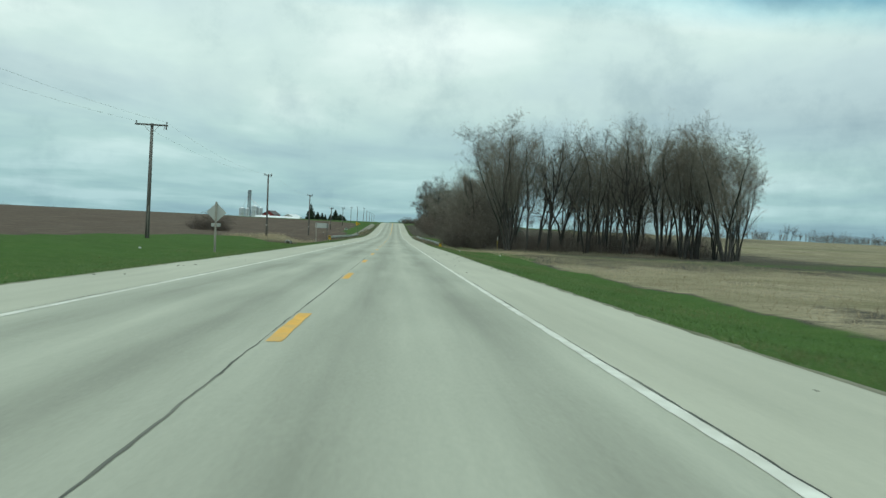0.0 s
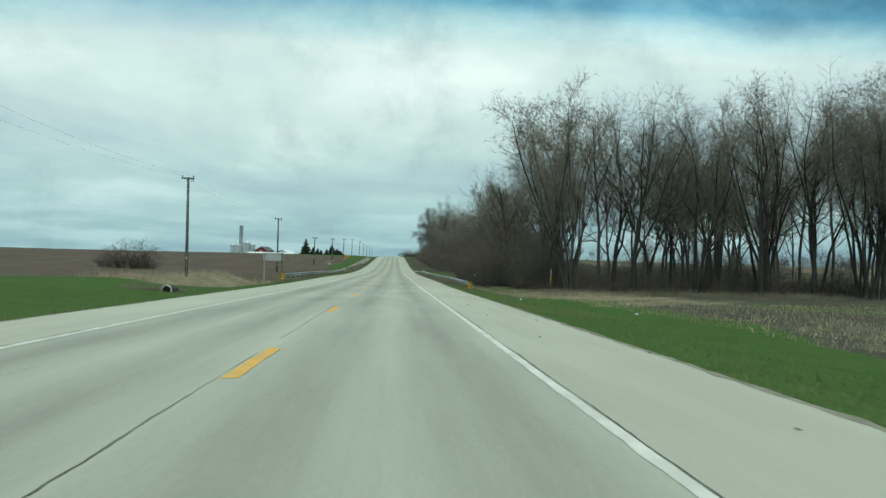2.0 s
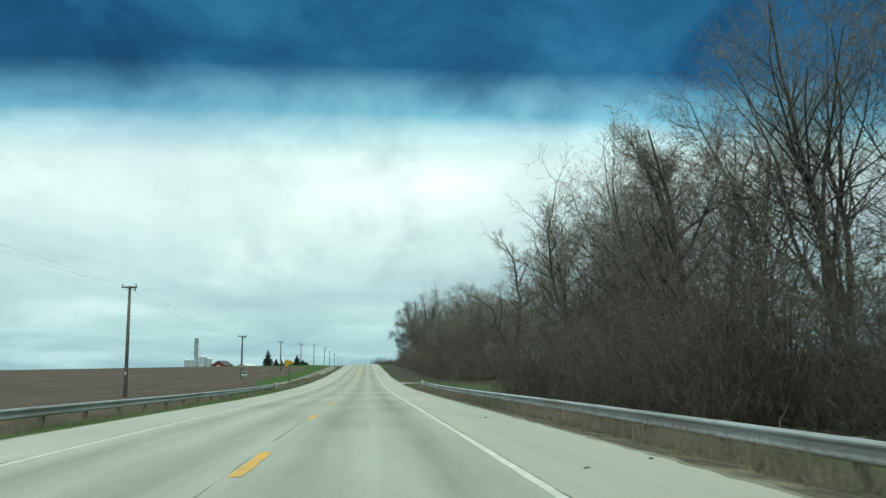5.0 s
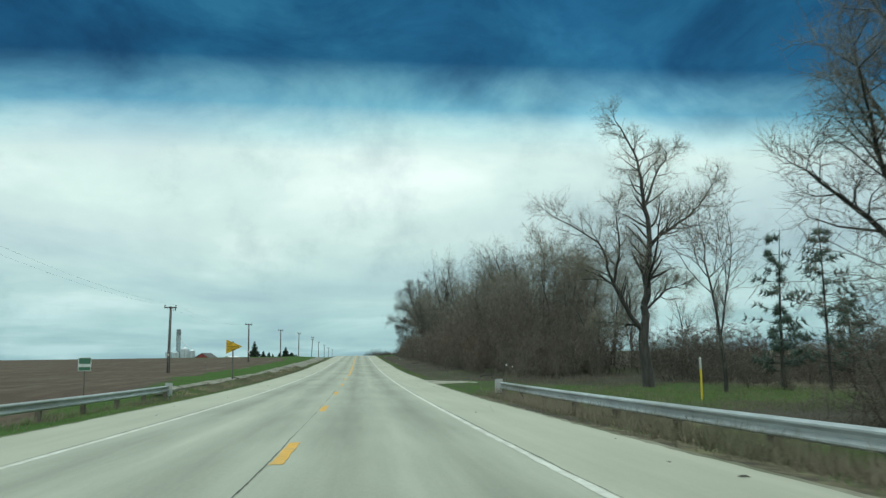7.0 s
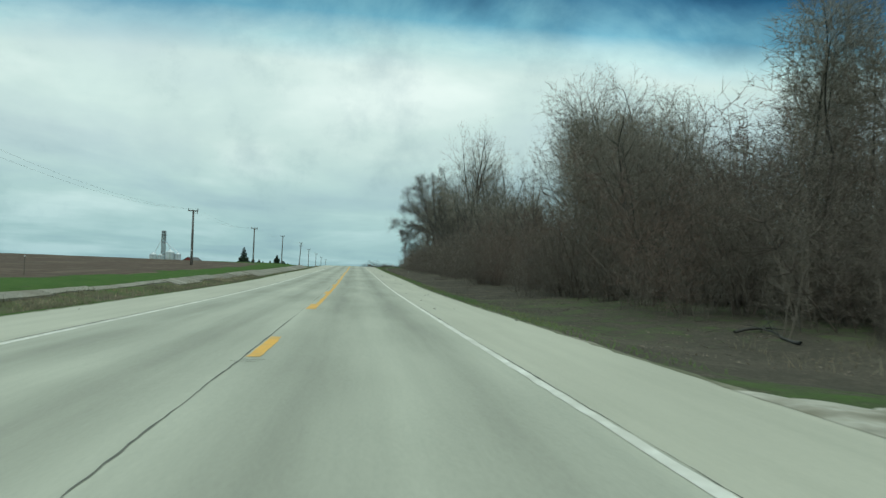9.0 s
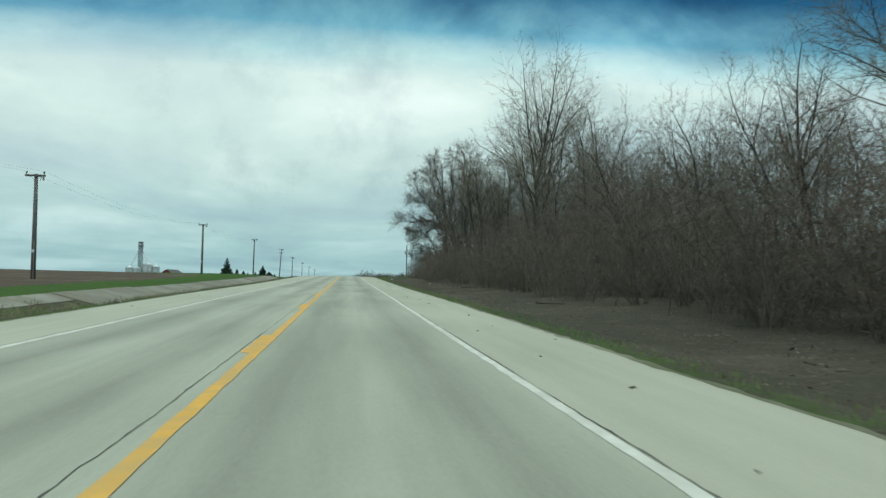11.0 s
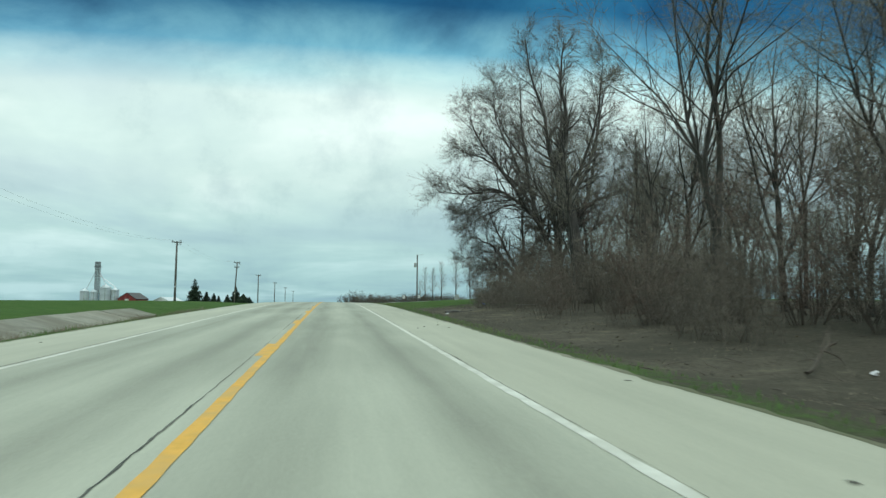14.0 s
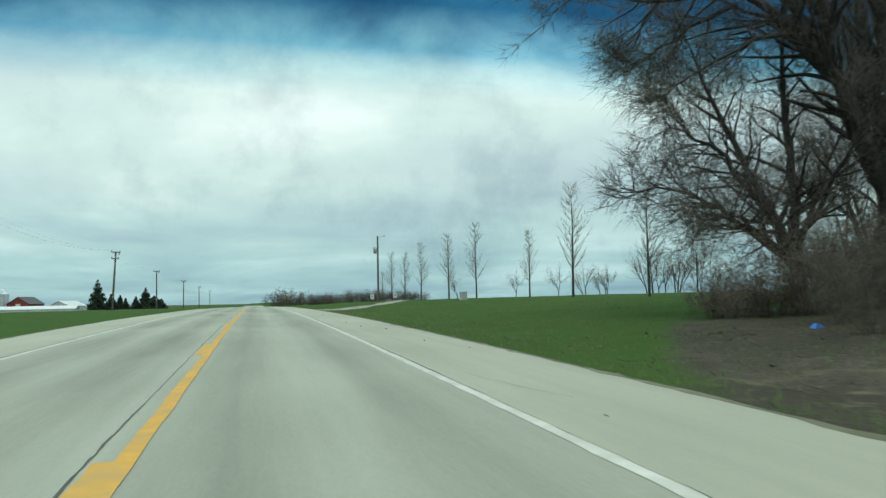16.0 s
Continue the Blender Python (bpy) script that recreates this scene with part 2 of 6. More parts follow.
def ground_material():
    m = bpy.data.materials.new("ground")
    m.use_nodes = True
    n = nodes_of(m.node_tree)
    co = n("ShaderNodeTexCoord").outputs["Object"]
    zone = n("ShaderNodeSeparateColor", {0: n("ShaderNodeAttribute", attr="zone").outputs["Color"]})
    big = n("ShaderNodeTexNoise", {"Vector": co, "Scale": 0.16, "Detail": 6.0, "Roughness": 0.6}).outputs[0]
    mid = n("ShaderNodeTexNoise", {"Vector": co, "Scale": 1.3, "Detail": 6.0, "Roughness": 0.65}).outputs[0]
    fine = n("ShaderNodeTexNoise", {"Vector": co, "Scale": 14.0, "Detail": 4.0, "Roughness": 0.7}).outputs[0]
    rows = n("ShaderNodeTexNoise", {"Vector": n("ShaderNodeMapping", {0: co, 3: (2.2, 0.03, 1)}).outputs[0], "Scale": 0.7, "Detail": 3.0}).outputs[0]
    edge = math2(n, "MULTIPLY", math2(n, "SUBTRACT", math2(n, "ADD", math2(n, "MULTIPLY", big, 0.4), math2(n, "MULTIPLY", mid, 0.6)), 0.5), 1.5)

    def part_of(channel):
        return ramp(n, math2(n, "ADD", zone.outputs[channel], edge), [(0.36, (0, 0, 0)), (0.64, (1, 1, 1))])
    mf = ramp(n, mid, [(0.34, (0, 0, 0)), (0.66, (1, 1, 1))])
    ff = ramp(n, fine, [(0.34, (0, 0, 0)), (0.66, (1, 1, 1))])
    bf = ramp(n, big, [(0.38, (0, 0, 0)), (0.62, (1, 1, 1))])
    leaf = mixc(n, ff, mixc(n, mf, (0.031, 0.029, 0.024), (0.06, 0.055, 0.044)), mixc(n, mf, (0.155, 0.133, 0.1), (0.052, 0.052, 0.036)))
    leaf = mixc(n, math2(n, "MULTIPLY", ramp(n, math2(n, "ADD", math2(n, "MULTIPLY", big, 0.5), math2(n, "MULTIPLY", mid, 0.5)), [(0.5, (0, 0, 0)), (0.62, (1, 1, 1))]), 0.6), leaf, mixc(n, ff, (0.12, 0.103, 0.077), (0.2, 0.175, 0.135)))
    grass = mixc(n, mf, mixc(n, bf, (0.042, 0.088, 0.018), (0.052, 0.112, 0.024)), mixc(n, ff, (0.055, 0.105, 0.022), (0.085, 0.135, 0.038)))
    dry = mixc(n, ff, mixc(n, mf, (0.14, 0.12, 0.075), (0.25, 0.215, 0.135)), mixc(n, bf, (0.43, 0.37, 0.25), (0.2, 0.185, 0.1)))
    soil = mixc(n, ramp(n, rows, [(0.4, (0, 0, 0)), (0.6, (1, 1, 1))]), mixc(n, mf, (0.085, 0.062, 0.048), (0.12, 0.088, 0.066)), mixc(n, bf, (0.10, 0.078, 0.06), (0.15, 0.118, 0.088)))
    col = mixc(n, part_of(2), leaf, soil)
    col = mixc(n, part_of(1), col, dry)
    col = mixc(n, part_of(0), col, grass)
    p = n("ShaderNodeBsdfPrincipled", {"Base Color": col, "Roughness": 1.0, "Specular IOR Level": 0.1})
    h = math2(n, "ADD", math2(n, "MULTIPLY", mid, 0.7), math2(n, "MULTIPLY", fine, 0.3))
    bn = n("ShaderNodeBump", {"Height": h, "Strength": 0.7, "Distance": 0.12})
    m.node_tree.links.new(bn.outputs[0], p.inputs["Normal"])
    n("ShaderNodeOutputMaterial", {0: p.outputs[0]})
    return m


GROUND = ground_material()

# ---------------------------------------------------------------- mesh helpers


class Build:
    """Collects corners and faces for one mesh."""

    def __init__(self):
        self.v, self.f, self.n = [], [], 0

    def add(self, verts, faces):
        verts = np.asarray(verts, float)
        self.v.append(verts)
        self.f += [tuple(i + self.n for i in f) for f in faces]
        self.n += len(verts)
        return self

    def box(self, c, s, turn=None, taper=1.0):
        q = []
        for dz in (-1, 1):
            k = taper if dz > 0 else 1.0
            for dx, dy in ((-1, -1), (1, -1), (1, 1), (-1, 1)):
                q.append(Vector((dx * s[0] / 2 * k, dy * s[1] / 2 * k, dz * s[2] / 2)))
        if turn:
            e = Euler([radians(a) for a in turn]).to_matrix()
            q = [e @ p for p in q]
        return self.add([p + Vector(c) for p in q], [(3, 2, 1, 0), (4, 5, 6, 7), (0, 1, 5, 4), (1, 2, 6, 5), (2, 3, 7, 6), (3, 0, 4, 7)])

    def tube(self, pts, radii, n=8, cap=True):
        pts = [Vector(p) for p in pts]
        rings = []
        for i, p in enumerate(pts):
            d = (pts[min(i + 1, len(pts) - 1)] - pts[max(i - 1, 0)]).normalized()
            a = d.cross(Vector((0, 0, 1)) if abs(d.z) < 0.9 else Vector((1, 0, 0))).normalized()
            b = d.cross(a)
            rings += [p + (a * math.cos(2 * math.pi * k / n) + b * math.sin(2 * math.pi * k / n)) * radii[i] for k in range(n)]
        faces = []
        for i in range(len(pts) - 1):
            for k in range(n):
                j = (k + 1) % n
                faces.append((i * n + j, i * n + k, (i + 1) * n + k, (i + 1) * n + j))
        if cap:
            faces += [tuple(range(n)), tuple(range((len(pts) - 1) * n + n - 1, (len(pts) - 1) * n - 1, -1))]
        return self.add(rings, faces)

    def strip(self, left, right):
        """A ribbon between two rows of points."""
        m = len(left)
        return self.add(list(left) + list(right), [(i, m + i, m + i + 1, i + 1) for i in range(m - 1)])

    def sheet(self, grid):
        """A surface from rows of points."""
        a = np.asarray(grid, float)
        r, c = a.shape[:2]
        return self.add(a.reshape(-1, 3), [(i * c + j, i * c + j + 1, (i + 1) * c + j + 1, (i + 1) * c + j) for i in range(r - 1) for j in range(c - 1)])

    def mesh(self, name, material, smooth=False):
        me = bpy.data.meshes.new(name)
        me.from_pydata(np.concatenate(self.v).tolist(), [], self.f)
        me.materials.append(material)
        if smooth:
            me.polygons.foreach_set("use_smooth", [True] * len(me.polygons))
        me.update()
        return me


def part(name, built, material, parent=None, label="", smooth=False):
    me = built.mesh(name, material, smooth) if isinstance(built, Build) else built
    ob = new(name, me)
    if parent:
        ob.parent = parent
    if label:
        tagged(ob, label)
    return ob


def thing(name, place, label, category, group="", kind=""):
    ob = new(name)
    ob.location = place
    return tagged(ob, label, category, group, kind)


def raw_mesh(name, verts, quads, material, tris=False):
    """A large mesh straight from arrays."""
    me = bpy.data.meshes.new(name)
    k = quads.shape[1]
    me.vertices.add(len(verts))
    me.vertices.foreach_set("co", np.ascontiguousarray(verts, np.float32).ravel())
    me.loops.add(quads.size)
    me.loops.foreach_set("vertex_index", np.ascontiguousarray(quads, np.int32).ravel())
    me.polygons.add(len(quads))
    me.polygons.foreach_set("loop_start", np.arange(0, quads.size, k, dtype=np.int32))
    me.materials.append(material)
    me.update(calc_edges=True)
    return me


# ---------------------------------------------------------------- the road's rise and fall

KNOT = 32.0
RISE = np.array([0.36, -0.21, -0.72, -1.18, -1.66, -2.0, -2.41, -2.63, -2.54, -2.24, -1.7, -1.18, -0.59, -0.01, 0.35, 0.45, 0.45, 0.34, 0.24, 0.10, -0.04])
KN = len(RISE)
_A, _B = np.eye(KN), np.zeros((KN, KN))
for _i in range(1, KN - 1):
    _A[_i, _i - 1:_i + 2] = 1, 4, 1
    _B[_i, _i - 1:_i + 2] = 6 / KNOT ** 2, -12 / KNOT ** 2, 6 / KNOT ** 2
BEND = np.linalg.solve(_A, _B) @ RISE


def rise(y):
    y = np.asarray(y, float)
    q = np.clip(y, -20, 619.9)
    i = np.clip(((q + 20) // KNOT).astype(int), 0, KN - 2)
    a = (-20 + KNOT * (i + 1) - q) / KNOT
    b = 1 - a
    z = a * RISE[i] + b * RISE[i + 1] + ((a ** 3 - a) * BEND[i] + (b ** 3 - b) * BEND[i + 1]) * KNOT ** 2 / 6
    return z + np.where(y < -20, (-20 - y) * 0.008, 0) - np.where(y > 620, np.minimum(y - 620, 150) * 0.006, 0)


def ease(a, b, v):
    t = np.clip((np.asarray(v, float) - a) / (b - a), 0, 1)
    return t * t * (3 - 2 * t)


def humps(x, y, s, seed):
    """Smooth unevenness."""
    x, y = np.asarray(x) / s, np.asarray(y) / s
    return (np.sin(x * 1.7 + seed) * np.cos(y * 1.3 + 2 * seed) + 0.6 * np.sin(x * 3.1 - y * 2.3 + seed * 3) + 0.4 * np.cos(x * 5.3 + y * 4.1 + seed)) / 2


def ground_height(x, y):
    x, y = np.asarray(x, float), np.asarray(y, float)
    r = rise(y)
    a = np.abs(x)
    creek = ease(100, 132, y) * (1 - ease(192, 216, y))
    bank = ease(208, 222, y) * (1 - ease(372, 392, y))
    # the verge beside the shoulder, a shallow ditch, then the land
    left = np.interp(a, [5.8, 6.4, 8.0, 10.5, 14, 19, 40], [-0.085, -0.14, -0.42, -0.55, -0.35, -0.05, -0.12])
    left_creek = np.interp(a, [5.8, 6.4, 9.0, 12, 16, 19, 40], [-0.085, -0.14, -0.42, -1.3, -1.3, -0.3, 0.0])
    left_bank = np.interp(a, [5.8, 6.4, 7.5, 7.9, 9.9, 10.3, 12, 19, 40], [-0.085, -0.14, -0.47, -0.50, -0.08, -0.02, 0.05, 0.08, 0.25])
    right = np.interp(a, [5.8, 6.4, 8.0, 11, 14, 40], [-0.085, -0.14, -0.4, -0.7, -0.6, -0.6])
    right_creek = np.interp(a, [5.8, 6.4, 8.4, 11, 14, 40], [-0.085, -0.14, -0.44, -1.0, -0.95, -0.7])
    right_bank = np.interp(a, [5.8, 6.4, 8.0, 11, 14, 40], [-0.085, -0.12, -0.28, -0.1, 0.15, 0.4])
    crest = ease(380, 425, y)
    right_bank = right_bank * (1 - crest) + crest * np.interp(a, [5.8, 6.4, 8, 14, 22, 60], [-0.085, -0.12, -0.15, 0.1, 0.55, 0.95])
    wood = ease(226, 245, y)
    dl = left * (1 - np.maximum(creek, bank)) + left_creek * creek * (1 - bank) + left_bank * bank
    dr = (right * (1 - creek) + right_creek * creek) * (1 - wood) + right_bank * wood
    drive = ease(212.5, 217.5, y) * (1 - ease(225.5, 229.5, y)) * (1 - ease(11, 15, a))
    dr = dr * (1 - drive) + drive * np.interp(a, [5.8, 9, 14], [-0.085, -0.13, -0.3])
    z = r + np.where(x < 0, dl, dr)
    # far land: the left fields swell a little, the right ones lie low
    far = ease(24, 190, a)
    plain_left = 0.55 - 4.3 * ease(430, 720, y) * (1 - ease(260, 620, a)) - 0.7 * ease(230, 320, y) * (1 - ease(430, 600, y)) - 6.0 * ease(330, 620, a) + 0.5 * humps(x, y, 130, 1.0)
    plain_right = -0.9 + 1.6 * ease(380, 470, y) + 0.3 * humps(x, y, 150, 2.0)
    plain = np.where(x < 0, plain_left, plain_right)
    z = z * (1 - far) + plain * far
    beyond = ease(640, 900, y) * ease(10, 40, a)
    z = z * (1 - beyond) + plain * beyond
    rough = ease(6.2, 9, a) * np.where((x < 0) & (y > 210) & (y < 392) & (a < 10.6), 0.15, 1.0)
    z = z + rough * (0.05 * humps(x, y, 1.5, 5.0) + 0.06 * humps(x, y, 5.0, 7.0))
    return np.where(a < 5.75, r - 0.3, z)


def gz(x, y):
    return float(ground_height(x, y))


def zones(x, y):
    """Shares of green grass, dry grass and bare soil; the rest is leaf litter."""
    a = np.abs(x)
    w = 1.3 * humps(x, y, 6.0, 3.0)
    # left: mown verge, then a ploughed field
    gl = 12 + 13 * (1 - ease(112, 124, y)) + 190 * ease(385, 480, y)
    green_l = 1 - ease(gl - 1.5, gl + 1.5, a + w)
    dry_l = np.maximum(ease(107, 116, y) * (1 - ease(146, 158, y)) * ease(11.8 - 2.0 * ease(118, 130, y), 13.2 - 2.0 * ease(118, 130, y), a + 0.5 * w) * (1 - ease(19, 24, a + 1.2 * w)),
                       0.5 * ease(208, 226, y) * (1 - ease(376, 390, y)) * ease(7.2, 7.8, a) * (1 - ease(9.9, 10.3, a + 0.2 * w)))
    field_green = ease(208, 240, y) * ease(11.0, 12.2, a + 0.4 * w) * (1 - ease(-1.5, 1.5, a + w - np.interp(y, [208, 245, 320, 355, 377, 408, 460], [10, 14.6, 14.0, 15.0, 18.5, 34, 160])))
    green_l = np.maximum(green_l * (1 - dry_l), field_green)
    soil_l = (1 - green_l) * (1 - dry_l)
    # right: mown verge, stubble, woods, lawn
    open_r = 1 - ease(108, 128, y + w)
    gr = 10.5 + 2.0 * open_r + 3.0 * ease(60, 85, y) * (1 - ease(100, 116, y))
    green_r = 1 - ease(gr - 1.0, gr + 1.0, a + 0.6 * w)
    dry_r = open_r * (1 - green_r) * (1 - 0.52 * ease(40, 80, y)) * np.clip(0.8 + 0.3 * humps(x, 0.3 * y, 3.0, 2.0) + 0.14 * humps(x, y, 11.0, 8.0), 0.2, 1)
    green_r = np.maximum(green_r, 0.34 * open_r * ease(30, 70, y))
    near_wood = open_r * ease(78, 104, y + 0.25 * a) * ease(14, 19, a + w)
    green_r = np.maximum(green_r, 0.52 * near_wood)
    dry_r = dry_r * (1 - 0.55 * near_wood)
    # matted tan grass before the wood
    tan = ease(-3, 3, y - np.interp(a, [10, 12.4, 16.7, 26], [106, 104, 95, 99]) + w) * (1 - ease(121, 126, y - 0.35 * (a - 11) + w)) * ease(9.7, 10.8, a + 0.3 * w) * (1 - 0.5 * ease(18, 30, a + w)) * (0.5 + 0.3 * humps(x, y, 2.2, 6.0))
    green_r, dry_r = np.maximum(green_r, 0.5 * (1 - ease(16, 24, a)) * ease(92, 99, y) * (1 - ease(124, 130, y))) * (1 - 0.9 * tan), np.maximum(dry_r, 1.15 * tan)
    far_green = open_r * ease(38, 50, a + 2 * w) * ease(60, 95, y)
    green_r, dry_r = np.maximum(green_r, 0.45 * far_green), dry_r
    w1 = ease(106, 130, y) * (1 - ease(196, 206, y))
    edge1 = ease(9.5, 12, a + w) * (1 - ease(15, 19, a + w)) * w1
    dry_r = np.maximum(dry_r, 0.5 * edge1)
    green_r = np.maximum(green_r, 0.56 * edge1)
    # dead weeds under the guardrail
    rail = ease(117, 124, y) * (1 - ease(200, 206, y)) * (1 - ease(9, 10.5, a + 0.4 * w))
    green_r, dry_r = green_r * (1 - 0.72 * rail), np.maximum(dry_r * (1 - 0.6 * rail), 0.42 * rail)
    gap = ease(198, 208, y) * (1 - ease(224, 236, y))
    green_r = np.where(y > 196, np.maximum(gap * (1 - ease(26, 34, a + w)) * 0.58, 0), green_r * (1 - 0.15 * w1))
    w2 = ease(228, 240, y) * (1 - ease(396, 412, y))
    green_r = np.where(y > 226, np.maximum(0.46 * (1 - ease(6.4, 7.2, a + 0.2 * w)) * w2, green_r * (1 - w2)), green_r)
    lawn = ease(394, 402, y - 2.0 * (np.minimum(a, 13) - 6.5) + w) * (1 - ease(80, 130, a))
    green_r = np.maximum(green_r * (1 - lawn), lawn)
    dry_r = dry_r * (1 - lawn) + gap * (0.3 + 0.15 * ease(18, 26, a))
    green_r = np.maximum(green_r, (0.10 + 0.3 * (1 - ease(250, 275, y))) * w2)
    dry_r = np.maximum(dry_r, (0.22 + 0.08 * ease(372, 385, y)) * w2 * (1 - ease(14, 18, a)))
    # far right fields, tan and green
    farfield = ease(58, 84, a + 9 * humps(x, y, 22, 4.0)) * (1 - lawn)
    dry_r = np.maximum(dry_r, (0.62 + 0.2 * humps(x, y, 40, 9.0)) * farfield)
    left = x < 0
    return np.where(left, green_l, green_r), np.where(left, dry_l, dry_r), np.where(left, soil_l, 0)


def grow_steps(start, first, factor, end):
    out, s = [start], first
    while out[-1] < end:
        out.append(out[-1] + s)
        s *= factor
    return out


half = [0, 5.5, 5.75, 5.8, 6.1] + grow_steps(6.4, 0.4, 1.0, 14)[0:] + grow_steps(14.8, 0.8, 1.09, 3500)
half = sorted(set(round(h, 3) for h in half))
gx = np.array([-h for h in half[:0:-1]] + half)
gy = np.array([-s for s in grow_steps(14, 3, 1.35, 600)][::-1] + list(np.arange(-12, 470, 1.4)) + grow_steps(471, 2, 1.07, 4200))
X, Y = np.meshgrid(gx, gy)
Z = ground_height(X, Y)
gverts = np.stack([X, Y, Z], -1).reshape(-1, 3)
rows, cols = X.shape
idx = np.arange(rows * cols).reshape(rows, cols)
gq = np.stack([idx[:-1, :-1], idx[:-1, 1:], idx[1:, 1:], idx[1:, :-1]], -1).reshape(-1, 4)
gmesh = raw_mesh("ground", gverts, gq, GROUND)
gmesh.polygons.foreach_set("use_smooth", np.ones(len(gq), bool))
za, zb, zc = zones(X, Y)
layer = gmesh.attributes.new("zone", "FLOAT_COLOR", "POINT")
layer.data.foreach_set("color", np.stack([za, zb, zc, np.ones_like(za)], -1).astype(np.float32).ravel())
tagged(new("ground", gmesh), "grass verges, ploughed brown field and tan stubble", "ground", kind="structure")

# ---------------------------------------------------------------- road

RY = np.concatenate([np.arange(-60, 640, 2.0), np.arange(640, 1000, 12.0)])


def crown(x):
    return -0.012 * np.abs(x)


def ribbon(xs, ys, lift, sides=0.0):
    g = np.array([[(x, y, rise(y) + crown(x) + lift) for x in xs] for y in ys])
    return g


lanes = Build().sheet(ribbon([-3.53, -1.8, 0, 1.8, 3.53], RY, 0.0))
tagged(part("road", lanes, LANE, smooth=True), "grey worn concrete two-lane road with polished wheel paths", "road", kind="structure")
for s, name in ((1, "shoulder_east"), (-1, "shoulder_west")):
    edge = [5.80 + 0.04 * math.sin(y * 0.11 + s) + 0.012 * math.sin(y * 0.53 + 2 * s) for y in RY]
    top = Build()
    inner = [(s * 3.54, y, rise(y) + crown(3.54) - 0.006) for y in RY]
    outer = [(s * e, y, rise(y) + crown(e) - 0.01) for y, e in zip(RY, edge)]
    foot = [(s * (e + 0.12), y, rise(y) - 0.32) for y, e in zip(RY, edge)]
    if s > 0:
        top.strip(inner, outer).strip(outer, foot)
    else:
        top.strip(outer, inner).strip(foot, outer)
    tagged(part(name, top, SHOULDER), "pale concrete road shoulder", "road shoulder", kind="structure")
    # dirt and gravel that has crept over the slab's edge
    dirt = Build()
    rnd = random.Random(4 + s)
    ya = np.arange(-12, 520, 0.45)
    a_in = [(s * (5.76 + 0.03 * math.sin(y * 0.11 + s) - rnd.random() ** 3 * 0.1), y, rise(y) - 0.0772) for y in ya]
    a_mid = [(s * (5.84 + 0.03 * math.sin(y * 0.11 + s) + 0.02 * rnd.random()), y, rise(y) - 0.0785) for y in ya]
    a_out = [(s * (5.88 + 0.03 * math.sin(y * 0.11 + s) + rnd.random() ** 2 * 0.1), y, rise(y) - 0.0915) for y in ya]
    if s > 0:
        dirt.strip(a_in, a_mid).strip(a_mid, a_out)
    else:
        dirt.strip(a_mid, a_in).strip(a_out, a_mid)
    tagged(part("trim_" + ("east" if s > 0 else "west"), dirt, DIRT), "strip of dirt and gravel along the pavement edge", "road edge", kind="structure")

# wandering tar-filled joints between the slabs
for x0, w, name, seed in ((-0.012, 0.0075, "centre", 1), (3.535, 0.009, "east", 2), (-3.53, 0.010, "west", 3)):
    rnd = random.Random(seed)
    wander, fat, a, b = 0.0, 1.0, [], []
    for y in np.arange(-15, 560, 0.14):
        wander = wander * 0.8 + rnd.uniform(-0.006, 0.006)
        fat = min(max(fat + rnd.uniform(-0.3, 0.3), 0.15), 1.8)
        ww = w * fat * rnd.uniform(0.55, 1.35)
        xc = x0 + wander + rnd.uniform(-0.005, 0.005)
        z = rise(y) + crown(x0) + 0.004
        a.append((xc - ww, y, z))
        b.append((xc + ww, y, z))
    tagged(part("joint_" + name, Build().strip(a, b), CRACK), "dark cracked joint between concrete slabs", "road joint", kind="structure")


def paint(x, w, y0, y1, lift=0.005, ragged=0.012, seed=0, step=0.4):
    rnd = random.Random(seed)
    yy = np.arange(y0, y1 + step * 0.5, step)
    a = [(x - w / 2 + rnd.uniform(-ragged, ragged), y, rise(y) + crown(x) + lift) for y in yy]
    b = [(x + w / 2 + rnd.uniform(-ragged, ragged), y, rise(y) + crown(x) + lift) for y in yy]
    return Build().strip(a, b)


for x, name in ((3.452, "east"), (-3.41, "west")):
    tagged(part("edge_line_" + name, paint(x, 0.118, -15, 600, seed=int(x * 10)), LINEWHITE), "worn white painted edge line", "road marking", kind="structure")
DASH0, DASH_EVERY = 8.38, 12.192
for k in range(-2, 46):
    y = DASH0 + k * DASH_EVERY
    y += float(np.interp(y, [240, 320, 365, 400], [0, 2.3, 5.2, 5.5]))
    ob = part("centre_dash", paint(0.115, 0.17, y, y + 3.05, seed=k, ragged=0.012, step=0.38), LINEYELLOW)
    tagged(ob, "worn yellow centre dash on concrete", "road marking", "yellow centre dashes", "structure")
tagged(part("centre_line", paint(0.235, 0.14, 240, 600, lift=0.0065, seed=9, ragged=0.01), LINEYELLOW), "solid yellow no-passing line", "road marking", kind="structure")

# ---------------------------------------------------------------- trees


